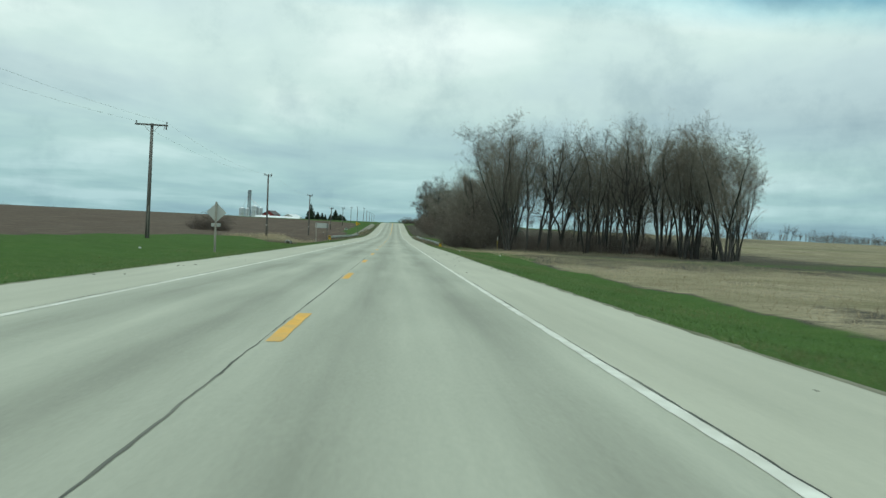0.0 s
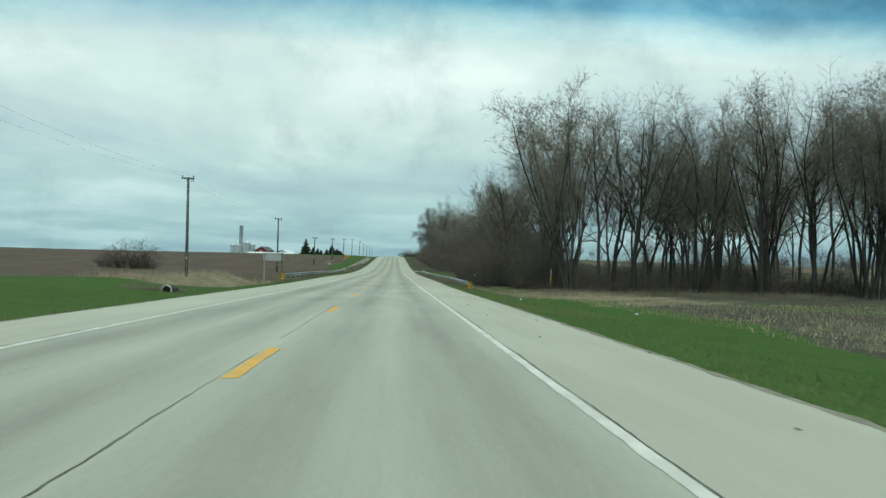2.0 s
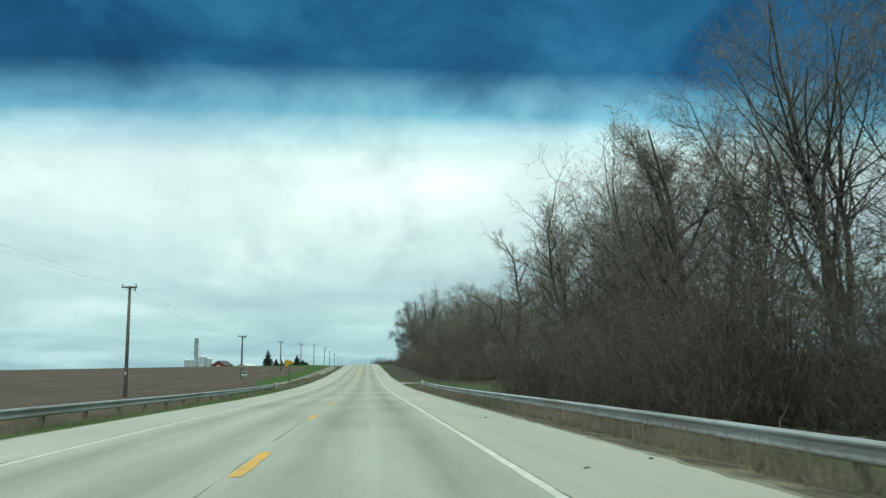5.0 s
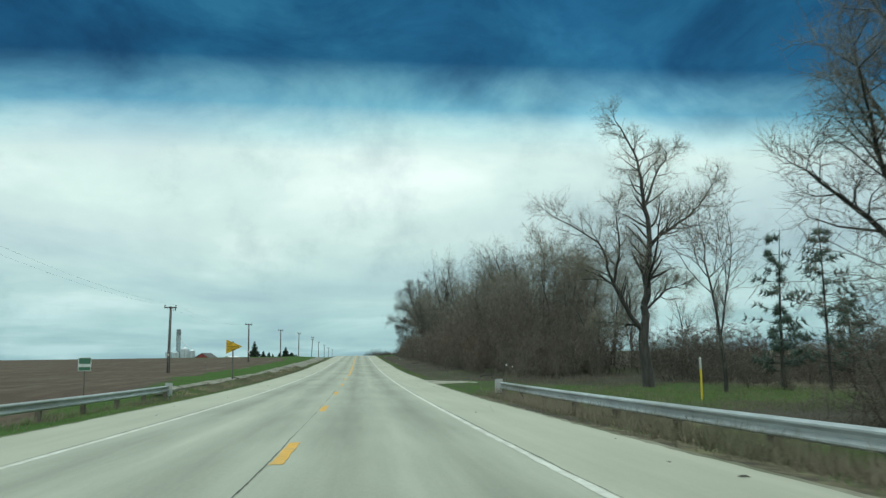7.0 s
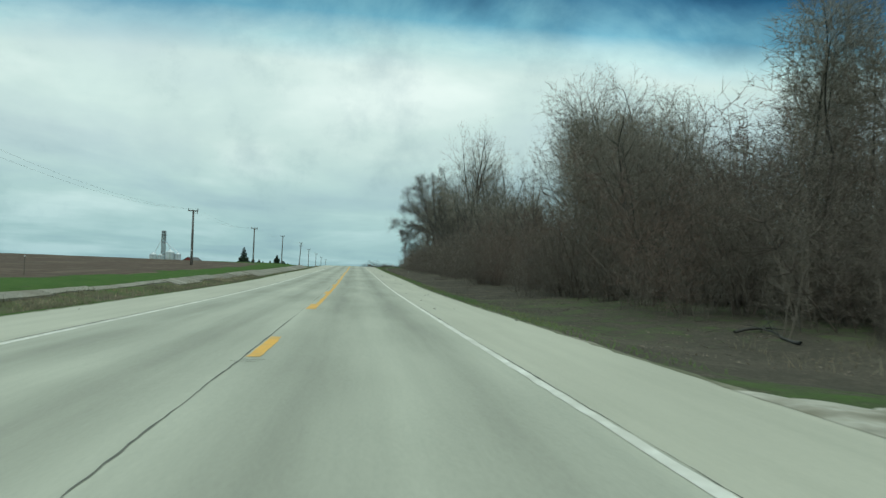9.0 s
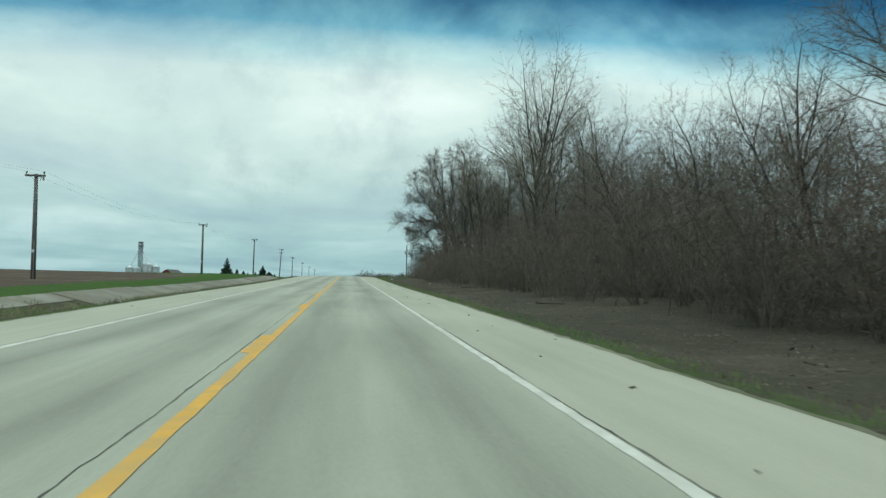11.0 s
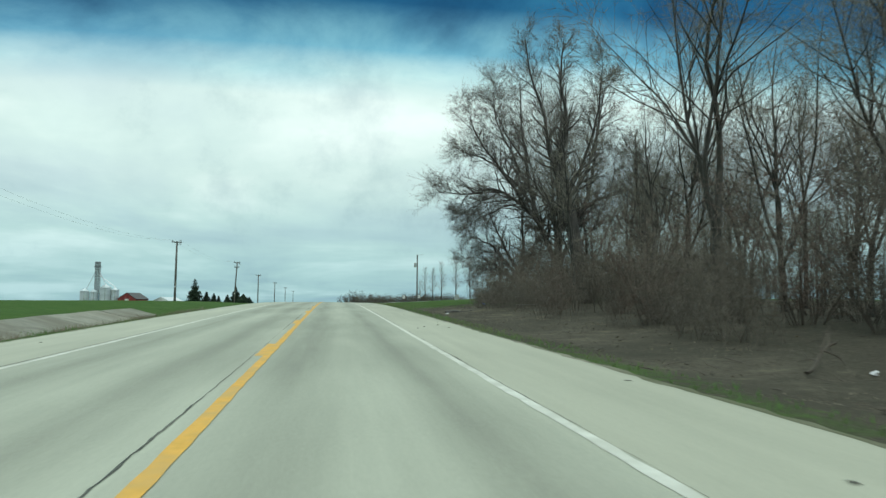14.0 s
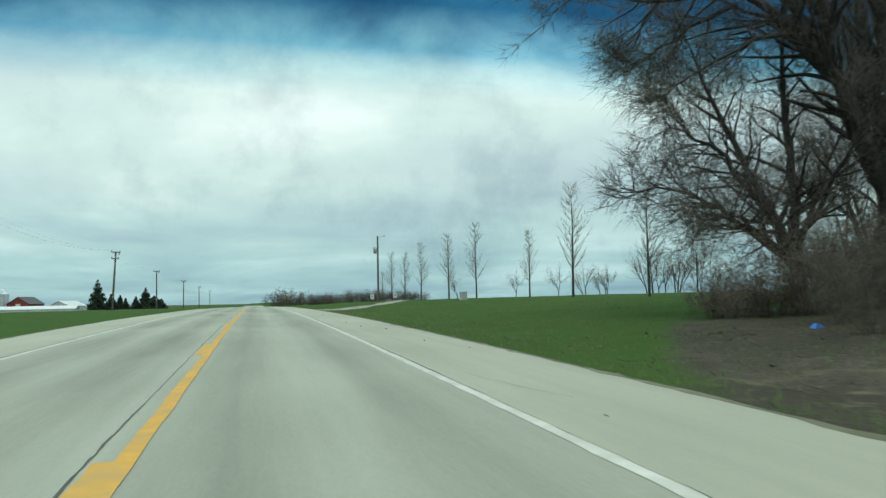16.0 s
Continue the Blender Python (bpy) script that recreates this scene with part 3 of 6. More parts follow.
def frusta(p0, p1, r0, r1, n):
    """Open tapered tubes for many straight pieces at once."""
    d = p1 - p0
    d /= np.maximum(np.linalg.norm(d, axis=1, keepdims=True), 1e-6)
    ref = np.where(np.abs(d[:, 2:3]) < 0.9, np.array([[0, 0, 1.0]]), np.array([[1.0, 0, 0]]))
    a = np.cross(d, ref)
    a /= np.linalg.norm(a, axis=1, keepdims=True)
    b = np.cross(d, a)
    ang = np.arange(n) * 2 * math.pi / n
    ring = a[:, None, :] * np.cos(ang)[None, :, None] + b[:, None, :] * np.sin(ang)[None, :, None]
    lo = p0[:, None, :] + ring * r0[:, None, None]
    hi = p1[:, None, :] + ring * r1[:, None, None]
    verts = np.concatenate([lo, hi], 1).reshape(-1, 3)
    k = np.arange(n)
    j = (k + 1) % n
    base = (np.arange(len(p0)) * 2 * n)[:, None, None]
    quads = (np.stack([j, k, n + k, n + j], -1)[None] + base).reshape(-1, 4)
    return verts, quads


class Plant:
    """Grows limbs piece by piece. Thick pieces go to the wood, thin ones to the twigs."""

    def __init__(self, seed):
        self.r = random.Random(seed)
        self.pieces = {10: [], 8: [], 5: [], 3: [], 1: []}

    def limb(self, p, d, length, rad, steps, wob, lift, taper=0.35, sides=5):
        """One wandering limb; gives back its joints as (place, heading, radius, share)."""
        out = []
        p, d = Vector(p), Vector(d).normalized()
        for i in range(steps):
            d = (d + Vector((self.r.gauss(0, wob), self.r.gauss(0, wob), self.r.gauss(0, wob) + lift))).normalized()
            q = p + d * (length / steps)
            ra = rad * (1 - (1 - taper) * i / steps)
            rb = rad * (1 - (1 - taper) * (i + 1) / steps)
            self.pieces[sides].append((*p, *q, ra, rb))
            out.append((q, d.copy(), rb, (i + 1) / steps))
            p = q
        return out

    def bough(self, places, rad, taper=0.3, sides=5, cuts=3, shake=0.05):
        """A limb through given places, rounded between them."""
        p = [Vector(q) for q in places]
        line = []
        for i in range(len(p) - 1):
            a, b, c, d = p[max(i - 1, 0)], p[i], p[i + 1], p[min(i + 2, len(p) - 1)]
            for k in range(cuts):
                t = k / cuts
                line.append(0.5 * (2 * b + (c - a) * t + (2 * a - 5 * b + 4 * c - d) * t * t + (3 * b - a - 3 * c + d) * t ** 3))
        line.append(p[-1])
        out = []
        for i in range(len(line) - 1):
            q = line[i + 1] + Vector((self.r.gauss(0, shake), self.r.gauss(0, shake), self.r.gauss(0, shake)))
            line[i + 1] = q
            t = (i + 1) / (len(line) - 1)
            ra = rad * (1 - (1 - taper) * i / (len(line) - 1))
            rb = rad * (1 - (1 - taper) * t)
            self.pieces[sides].append((*line[i], *q, ra, rb))
            out.append((q, (q - line[i]).normalized(), rb, t))
        return out

    def side(self, d, spread):
        """A heading that leaves d by about spread degrees."""
        a = d.orthogonal().normalized()
        a.rotate(Matrix.Rotation(self.r.uniform(0, 2 * math.pi), 3, d))
        t = radians(spread * self.r.uniform(0.75, 1.25))
        return (d * math.cos(t) + a * math.sin(t)).normalized()

    def spray(self, joint, length, thick, count, spread, lift=0.1):
        """Fine pointed twigs at a joint."""
        q, d = joint[0], joint[1]
        for _ in range(count):
            h = self.side(d, spread)
            h.z += lift
            e = q + h.normalized() * length * self.r.uniform(0.5, 1.3)
            self.pieces[1].append((*q, *e, thick, 0))

    def arrays(self, kinds):
        vs, ts, base = [], [], 0
        for n in kinds:
            if not self.pieces[n]:
                continue
            a = np.array(self.pieces[n])
            v, q = frusta(a[:, :3], a[:, 3:6], a[:, 6], a[:, 7], max(n, 3))
            if n == 1:
                k = np.arange(len(a))[:, None, None] * 4
                t = (np.array([[0, 3, 1], [1, 3, 2], [2, 3, 0]])[None] + k).reshape(-1, 3)
                v = v.reshape(-1, 6, 3)[:, :4].reshape(-1, 3)
            else:
                t = np.concatenate([q[:, [0, 1, 2]], q[:, [0, 2, 3]]])
            vs.append(v)
            ts.append(t + base)
            base += len(v)
        return np.concatenate(vs), np.concatenate(ts)


def woodland_tree(seed, h=19.0, rad=0.28, fork=0.4, leaders=3, fan=20, twigs=2):
    """A bare forest tree: a long bole with stray shoots, wandering leaders, and branches that end in fine curved twigs."""
    pl = Plant(seed)
    bole = pl.limb((0, 0, -0.4), (pl.r.gauss(0, 0.03), pl.r.gauss(0, 0.03), 1), h * fork + 0.4, rad, 7, 0.05, 0.03, 0.76, 8)
    for q, d, r, t in bole[1:]:
        for _ in range(2):
            for b in pl.limb(q, pl.side(d, 58), pl.r.uniform(0.7, 2.2), 0.016, 3, 0.16, 0.07, 0.4, 3):
                pl.spray(b, 0.6, 0.0065, 3, 46, 0.08)

    def leader(p, d, length, r, depth):
        limb = pl.limb(p, d, length, r, 8, 0.1, 0.05, 0.15, 5)
        for q, d, rr, t in limb:
            if t < 0.2:
                continue
            for _ in range(3 if t < 0.8 else 2):
                bl = length * (0.46 - 0.3 * t) * pl.r.uniform(0.55, 1.3)
                for b in pl.limb(q, pl.side(d, 45), bl, max(rr * 0.48, 0.015), 4, 0.13, 0.06, 0.3, 5 if bl > 2.4 else 3):
                    for _ in range(twigs):
                        c = pl.limb(b[0], pl.side(b[1], 44), pl.r.uniform(0.6, 1.3), 0.011, 1, 0.18, 0.06, 0.5, 3)[0]
                        pl.spray(c, 0.85, 0.0082, 3, 40, 0.06)
        pl.spray(limb[-1], 0.9, 0.009, 5, 30)
        if depth == 0:
            j = limb[1 + pl.r.randrange(2)]
            leader(j[0], pl.side(j[1], fan * 1.5), length * 0.56, j[2] * 0.7, 1)

    for i in range(leaders):
        q, d, r, t = bole[-1 - i % 3]
        leader(q, pl.side(d, fan * (0.3 if i == 0 else 1.0)), (h - q.z) * pl.r.uniform(0.84, 1.0) * (1.0 if i == 0 else 0.9), rad * (0.68 if i == 0 else 0.5), 0)
    return pl


def vase_tree(seed, h=13.0, stems=6, rad=0.13, splay=(0.12, 0.42), clean=0.3):
    """A bare tree of several trunks that part at the ground and arch outwards."""
    pl = Plant(seed)
    for i in range(stems):
        a = 2 * math.pi * (i + pl.r.random()) / stems
        tilt = pl.r.uniform(*splay)
        limb = pl.limb((0.25 * math.cos(a), 0.25 * math.sin(a), -0.3), (tilt * math.cos(a), tilt * math.sin(a), 1), h * pl.r.uniform(0.8, 1.02), rad * pl.r.uniform(0.7, 1.1), 10, 0.1, 0.025, 0.14, 5)
        for q, d, r, t in limb:
            if t < clean:
                pl.spray((q, d), 0.9, 0.008, 3, 55)
                continue
            for _ in range(2 if t < 0.55 else 3 if t < 0.75 else 5):
                bl = h * (0.31 - 0.19 * t) * pl.r.uniform(0.6, 1.25)
                for b in pl.limb(q, pl.side(d, 38), bl, max(r * 0.45, 0.014), 4, 0.12, 0.05, 0.3, 3):
                    for _ in range(3):
                        c = pl.limb(b[0], pl.side(b[1], 42), pl.r.uniform(0.5, 1.2), 0.0115, 1, 0.16, 0.06, 0.5, 3)[0]
                        pl.spray(c, 0.8, 0.0105, 4, 42, 0.05)
    return pl


def tall_shrub(seed, h=8.0, stems=14):
    """A thicket shrub: many slender stems from one stool, twiggy from the ground to the rounded top."""
    pl = Plant(seed)
    for i in range(stems):
        a, s = pl.r.uniform(0, 2 * math.pi), math.sqrt(pl.r.random())
        stem = pl.limb((0.4 * s * math.cos(a), 0.4 * s * math.sin(a), -0.2), (0.42 * s * math.cos(a), 0.42 * s * math.sin(a), 1),
                       h * (1.0 - 0.3 * s * s) * pl.r.uniform(0.78, 1.05), 0.026, 7, 0.14, 0.015, 0.3, 5)
        for q, d, r, t in stem:
            for _ in range(2):
                for b in pl.limb(q, pl.side(d, 66), h * pl.r.uniform(0.10, 0.22), 0.010, 2, 0.2, 0.02, 0.5, 3):
                    pl.spray(b, 0.66, 0.0095, 4, 68, 0.02)
    return pl


def clothe(pl, limb, bl, upto, dense=1.0, lift=0.05, more=2):
    """Branches, smaller branches and twigs along a great limb."""
    for j in limb:
        if j[3] < upto:
            continue
        for _ in range(more):
            if pl.r.random() > 0.9 * dense:
                continue
            b0 = bl * (0.5 - 0.26 * j[3]) * pl.r.uniform(0.7, 1.2)
            br = pl.limb(j[0], pl.side(j[1], 44), b0, max(j[2] * 0.5, 0.02), 5, 0.14, lift, 0.3, 5)
            for b in br[1:]:
                for _ in range(2):
                    sb = pl.limb(b[0], pl.side(b[1], 44), max(bl * 0.19, 0.8) * pl.r.uniform(0.6, 1.3), 0.0115, 3, 0.2, lift, 0.4, 3)
                    for c in sb:
                        pl.spray(c, 0.75, 0.0058, 2 + more // 2, 42, 0.04)
            pl.spray(br[-1], 0.8, 0.008, 4, 36)


def spreading_tree(seed, h=19.0, wide=1.0, rad=0.38, low=0.22, droop=0.0, dense=1.0, lean=0.02):
    """A bare, open-grown tree with long arching limbs."""
    pl = Plant(seed)
    trunk = pl.limb((0, 0, -0.5), (lean, 0.01, 1), h * 0.86, rad, 13, 0.06, 0.03, 0.1, 8)
    for q, d, r, t in trunk:
        if t < low or t > 0.9:
            continue
        for _ in range(2):
            if pl.r.random() < 0.22:
                continue
            bl = h * wide * (0.46 - 0.32 * t) * pl.r.uniform(0.75, 1.2)
            limb = pl.limb(q, pl.side(d, 60 - 26 * t), bl, max(r * 0.55, 0.04), 7, 0.11, 0.08 - droop, 0.22, 5)
            clothe(pl, limb, bl, 0.25, dense if t < 0.7 else dense * 0.55, 0.06 - droop)
    return pl


def bough_tree(seed, trunk, rad, boughs, bl, more=3, dense=1.0, lift=0.03):
    """A tree from its trunk line and the lines of its great boughs (each with a radius)."""
    pl = Plant(seed)
    pl.bough(trunk, rad, 0.72, 10, 3, 0.006)
    for line, r in boughs:
        span = sum((Vector(p) - Vector(q)).length for p, q in zip(line[1:], line))
        clothe(pl, pl.bough(line, r, 0.10, 5, 4), min(bl, 0.62 * span), 0.16, dense, lift, more)
    return pl


def great_maple(seed):
    """A heavy trunk that parts low into leaders, with one long limb reaching over the verge (to -x)."""
    return bough_tree(seed, [(0.1, 0, -0.6), (0.05, 0, 0.6), (0, 0, 2.0), (0.1, 0, 4.2)], 0.62,
                      [([(0.1, 0, 3.8), (0.5, 0.3, 7.0), (0.2, 0.6, 12), (0.7, 0.8, 17), (0.4, 1.0, 23)], 0.38),
                       ([(0.1, 0, 3.0), (-1.2, 0.4, 6.2), (-2.6, -0.3, 10.0), (-3.4, -0.8, 15), (-3.8, -1.0, 20)], 0.30),
                       ([(0.1, 0, 3.4), (1.6, -0.8, 6.5), (2.8, -1.2, 10.5), (3.4, -1.8, 15), (4.0, -2.0, 20)], 0.30),
                       ([(0.1, 0, 3.6), (0.8, 1.5, 7.0), (1.6, 3.0, 11.0), (1.9, 4.0, 17)], 0.25),
                       ([(0.0, 0, 3.4), (-0.6, -1.6, 6.6), (-1.4, -3.2, 11.0), (-1.8, -4.2, 16)], 0.25),
                       # the long limb over the grass
                       ([(0.0, 0, 2.8), (-1.4, -0.1, 6.4), (-3.6, -0.3, 8.8), (-6.0, -0.4, 9.9), (-8.4, -0.2, 9.5), (-10.9, -0.1, 9.7)], 0.26),
                       ([(-3.6, -0.3, 8.8), (-6.0, -0.6, 8.0), (-8.6, -0.6, 6.4)], 0.10),
                       ([(-5.5, 0.2, 9.7), (-7.4, 0.5, 8.6), (-9.0, 0.6, 7.6)], 0.09),
                       ([(-2.4, 0.1, 9.6), (-4.2, 1.2, 14.0), (-5.6, 1.6, 17.8), (-5.4, 1.8, 20.4)], 0.14),
                       ([(-3.3, -0.3, 8.9), (-5.4, -0.9, 11.6), (-7.6, -1.2, 14.4), (-8.6, -1.4, 17.0)], 0.16),
                       ([(-1.8, 0.1, 8.0), (-4.4, 0.8, 11.4), (-7.0, 1.2, 13.2), (-8.8, 1.4, 13.6)], 0.15),
                       ([(-2.9, -0.6, 12.0), (-4.8, 0.2, 15.2), (-6.2, 0.6, 18.6)], 0.13),
                       ([(0.4, 0.2, 6.4), (3.2, 0.6, 8.8), (6.4, 0.8, 10.2), (9.0, 1.0, 10.8)], 0.22)], 6.6, 4)


def leaning_tree(seed):
    """A thick trunk leaning to -x, forking high, with a crooked limb on its lower side."""
    return bough_tree(seed, [(0.7, 0, -0.6), (0.35, 0, 2.4), (-0.15, 0.1, 5.6), (-0.9, 0.1, 9.2)], 0.5,
                      [([(-0.9, 0.1, 8.8), (-1.0, 0.2, 11.5), (-0.5, 0.3, 13.4), (-1.0, 0.4, 16.5), (-0.8, 0.2, 20)], 0.30),
                       ([(-0.8, 0.1, 8.6), (-1.9, -0.2, 10.6), (-2.4, -0.5, 13.5), (-3.6, -0.8, 16.5), (-4.0, -0.6, 19.5)], 0.22),
                       ([(-0.5, 0.1, 7.2), (-1.7, 0.5, 7.4), (-2.7, 0.8, 8.6), (-3.3, 0.9, 11.0), (-4.4, 1.2, 13.0)], 0.14),
                       ([(-0.6, 0.1, 7.8), (0.9, 0.6, 9.8), (2.0, 1.0, 13.0), (2.4, 1.2, 17.0)], 0.20),
                       ([(-0.7, 0, 8.2), (0.2, -1.6, 10.6), (0.9, -2.6, 14.0), (1.0, -3.2, 17.5)], 0.17),
                       ([(0.1, 0, 4.2), (1.6, 0.5, 6.0), (3.0, 0.9, 8.6), (3.6, 1.2, 11.5)], 0.11)], 5.0, 3)


def low_maple(seed):
    """A smaller tree under it with limbs sweeping down towards the grass (to -x)."""
    return bough_tree(seed, [(0, 0, -0.5), (0.05, 0, 1.0), (-0.1, 0, 2.2)], 0.34,
                      [([(-0.1, 0, 2.0), (0.2, 0.2, 4.5), (0.0, 0.3, 8.0), (0.3, 0.2, 11.5)], 0.22),
                       ([(-0.1, 0, 1.8), (-1.2, 0.3, 4.2), (-2.6, 0.5, 7.0), (-3.6, 0.6, 9.4)], 0.18),
                       ([(-0.1, 0, 1.6), (-1.6, -0.3, 3.6), (-3.4, -0.6, 5.2), (-5.2, -0.8, 6.0)], 0.16),
                       ([(-0.1, 0, 1.5), (-2.0, 0.4, 3.0), (-3.6, 0.8, 4.0), (-5.4, 1.0, 4.0)], 0.14),
                       ([(-0.1, 0, 1.4), (-1.8, -0.8, 2.4), (-3.2, -1.3, 2.9), (-4.8, -1.5, 2.6)], 0.12),
                       ([(-0.1, 0, 1.9), (0.4, -1.6, 4.2), (0.6, -3.2, 6.4)], 0.14),
                       ([(0.0, 0, 2.0), (1.6, 0.6, 4.4), (3.2, 1.0, 7.0)], 0.15),
                       ([(0.0, 0, 1.8), (1.2, 1.6, 4.0), (2.0, 3.0, 6.0)], 0.13)], 4.4)


def lone_maple(seed):
    """The crooked tree that stands alone in the gap."""
    return bough_tree(seed, [(0.05, 0, -0.5), (-0.1, 0, 1.2), (-0.25, 0, 3.0), (-0.1, 0, 4.3)], 0.42,
                      [([(-0.1, 0, 4.2), (0.25, 0.1, 7.0), (0.6, 0.2, 10.0), (0.3, 0.3, 13.0), (0.0, 0.2, 15.5), (-1.5, 0.1, 18.4)], 0.30),
                       ([(0.55, 0.2, 9.4), (1.6, 0.0, 10.6), (3.6, -0.2, 11.8), (5.2, -0.4, 14.2)], 0.16),
                       ([(0.4, 0.3, 12.4), (1.4, 0.6, 14.6), (2.6, 0.8, 16.6)], 0.12),
                       ([(-0.2, 0, 3.6), (-1.4, -0.2, 5.4), (-2.4, -0.3, 7.4), (-3.2, -0.2, 9.8), (-6.6, 0.0, 11.8)], 0.19),
                       ([(-2.2, -0.3, 7.0), (-1.9, -0.8, 9.4), (-2.2, -1.2, 12.0)], 0.12),
                       ([(-0.2, 0, 3.9), (-1.6, 0.6, 4.4), (-3.2, 0.9, 4.3)], 0.10),
                       ([(0.1, 0.1, 6.0), (0.6, 1.8, 8.2), (0.9, 3.4, 10.8)], 0.14),
                       ([(0.2, 0.1, 6.6), (0.3, -1.6, 9.0), (0.2, -3.0, 11.6)], 0.14),
                       ([(0.0, 0.1, 5.2), (1.5, 0.2, 6.4), (3.0, 0.3, 7.0)], 0.11)], 5.2, 3, 0.8)


def young_tree(seed, h=7.0):
    """A slim roadside tree with a narrow, upswept crown."""
    pl = Plant(seed)
    trunk = pl.limb((0, 0, -0.2), (0, 0, 1), h, 0.095, 14, 0.012, 0.05, 0.12, 8)
    for q, d, r, t in trunk:
        if t < 0.24:
            continue
        for _ in range(5):
            bl = h * (0.36 - 0.28 * t) * pl.r.uniform(0.5, 1.2)
            for j in pl.limb(q, pl.side(d, 46), bl, max(r * 0.35, 0.012), 4, 0.08, 0.08, 0.4, 3):
                pl.spray(j, 0.42, 0.009, 3, 34)
    return pl


def dome_bush(seed, h=4.0, r=2.4, stems=46):
    """A dense bush of stems that arch over to the ground."""
    pl = Plant(seed)
    for _ in range(stems):
        a = pl.r.uniform(0, 6.28)
        tilt = math.sqrt(pl.r.random())
        d = (tilt * math.cos(a) * r / h * 1.2, tilt * math.sin(a) * r / h * 1.2, 1)
        for j in pl.limb((0.5 * math.cos(a), 0.5 * math.sin(a), -0.2), d, h * pl.r.uniform(0.8, 1.1), 0.03, 7, 0.09, -0.10 * tilt, 0.3, 3):
            for _ in range(3):
                br = pl.limb(j[0], pl.side(j[1], 50), 0.55, 0.014, 1, 0.2, -0.05, 0.5, 3)
                pl.spray(br[0], 0.5, 0.012, 4, 50, -0.05)
    return pl


def brush_clump(seed, h=7.0, stems=26, spread=2.0):
    """Crowded thin stems of undergrowth."""
    pl = Plant(seed)
    for _ in range(stems):
        a, s = pl.r.uniform(0, 2 * math.pi), spread * math.sqrt(pl.r.random())
        hh = h * pl.r.uniform(0.35, 0.88)
        stem = pl.limb((s * math.cos(a), s * math.sin(a), -0.2), (pl.r.gauss(0, 0.2), pl.r.gauss(0, 0.2), 1), hh, pl.r.uniform(0.014, 0.03), 6, 0.11, 0.02, 0.3, 3)
        for j in stem:
            pl.spray(j, hh * 0.13, 0.006, 2, 55, 0.2)
            for _ in range(2):
                br = pl.limb(j[0], pl.side(j[1], 55), hh * pl.r.uniform(0.1, 0.24), 0.009, 1, 0.16, 0.08, 0.6, 3)
                for b in br:
                    pl.spray(b, 0.7, 0.0072, 6, 50, 0.1)
    return pl


def low_scrub(seed, h=3.0, stems=15, spread=1.9):
    """A low, tight tuft of thin stems."""
    pl = Plant(seed)
    for _ in range(stems):
        a, s = pl.r.uniform(0, 6.28), spread * math.sqrt(pl.r.random())
        hh = h * pl.r.uniform(0.45, 1.1)
        for j in pl.limb((s * math.cos(a), s * math.sin(a), -0.1), (pl.r.gauss(0, 0.22), pl.r.gauss(0, 0.22), 1), hh, 0.024, 5, 0.12, 0.0, 0.4, 3):
            pl.spray(j, 0.8, 0.013, 7, 60, 0.08)
    return pl


def tree_thing(pl, label, category="tree", wood=None, thin=None, group="", name="tree", parts=("trunk", "crown")):
    root = thing(name, (0, 0, 0), label, category, group)
    v, q = pl.arrays([10, 8, 5])
    me = raw_mesh(parts[0], v, q, wood or BARK)
    me.polygons.foreach_set("use_smooth", np.ones(len(q), bool))
    part(parts[0], me, wood or BARK, root)
    v, q = pl.arrays([3, 1])
    part(parts[1], raw_mesh(parts[1], v, q, thin or TWIG), thin or TWIG, root)
    return root


def place(proto, x, y, turn, size=1.0, sink=0.05, label="", stand=None):
    ob = copy_thing(proto, pose(x, y, (gz(x, y) if stand is None else stand) - sink, 0, 0, turn))
    ob.scale = (size, size, size * 1.0)
    if label:
        ob["label"] = label
    return ob


def drop_proto(ob):
    for o in (*ob.children_recursive, ob):
        bpy.data.objects.remove(o)


WOODS_LABEL = "tall bare grey-brown forest tree in the wood"
FOREST = [tree_thing(pl, WOODS_LABEL, group="trees of the woods") for pl in (
    woodland_tree(11, 19.5, 0.25, 0.26, 3, 20), woodland_tree(12, 19, 0.22, 0.2, 4, 22), woodland_tree(13, 20.5, 0.28, 0.24, 3, 24),
    woodland_tree(14, 18.5, 0.2, 0.34, 3, 18), woodland_tree(15, 18, 0.22, 0.14, 4, 24))]
DEEP = [tree_thing(pl, WOODS_LABEL, group="trees of the woods") for pl in (
    woodland_tree(17, 19, 0.23, 0.34, 3, 24, 2), woodland_tree(18, 18, 0.19, 0.42, 3, 22, 2), woodland_tree(19, 20, 0.23, 0.26, 3, 26, 2))]
FAR = [tree_thing(pl, "distant bare tree behind the lawn", group="distant trees") for pl in (
    woodland_tree(51, 18, 0.26, 0.2, 3, 26, 1), woodland_tree(52, 19, 0.28, 0.26, 3, 28, 1))]
VASE = [tree_thing(pl, "bare many-stemmed tree rising out of the thicket", group="trees of the woods") for pl in (vase_tree(26, 13, 6), vase_tree(27, 14, 7))]
STOOL = [tree_thing(pl, "tall bare tree of several close trunks in the wood", group="trees of the woods") for pl in (
    vase_tree(45, 19, 4, 0.2, (0.05, 0.2), 0.3), vase_tree(46, 18.5, 5, 0.17, (0.04, 0.24), 0.32), vase_tree(47, 20, 3, 0.22, (0.04, 0.16), 0.36))]
SLIM = tree_thing(woodland_tree(28, 12.5, 0.13, 0.3, 2, 20, 1), "thin bare tree on the grass by the guardrail")
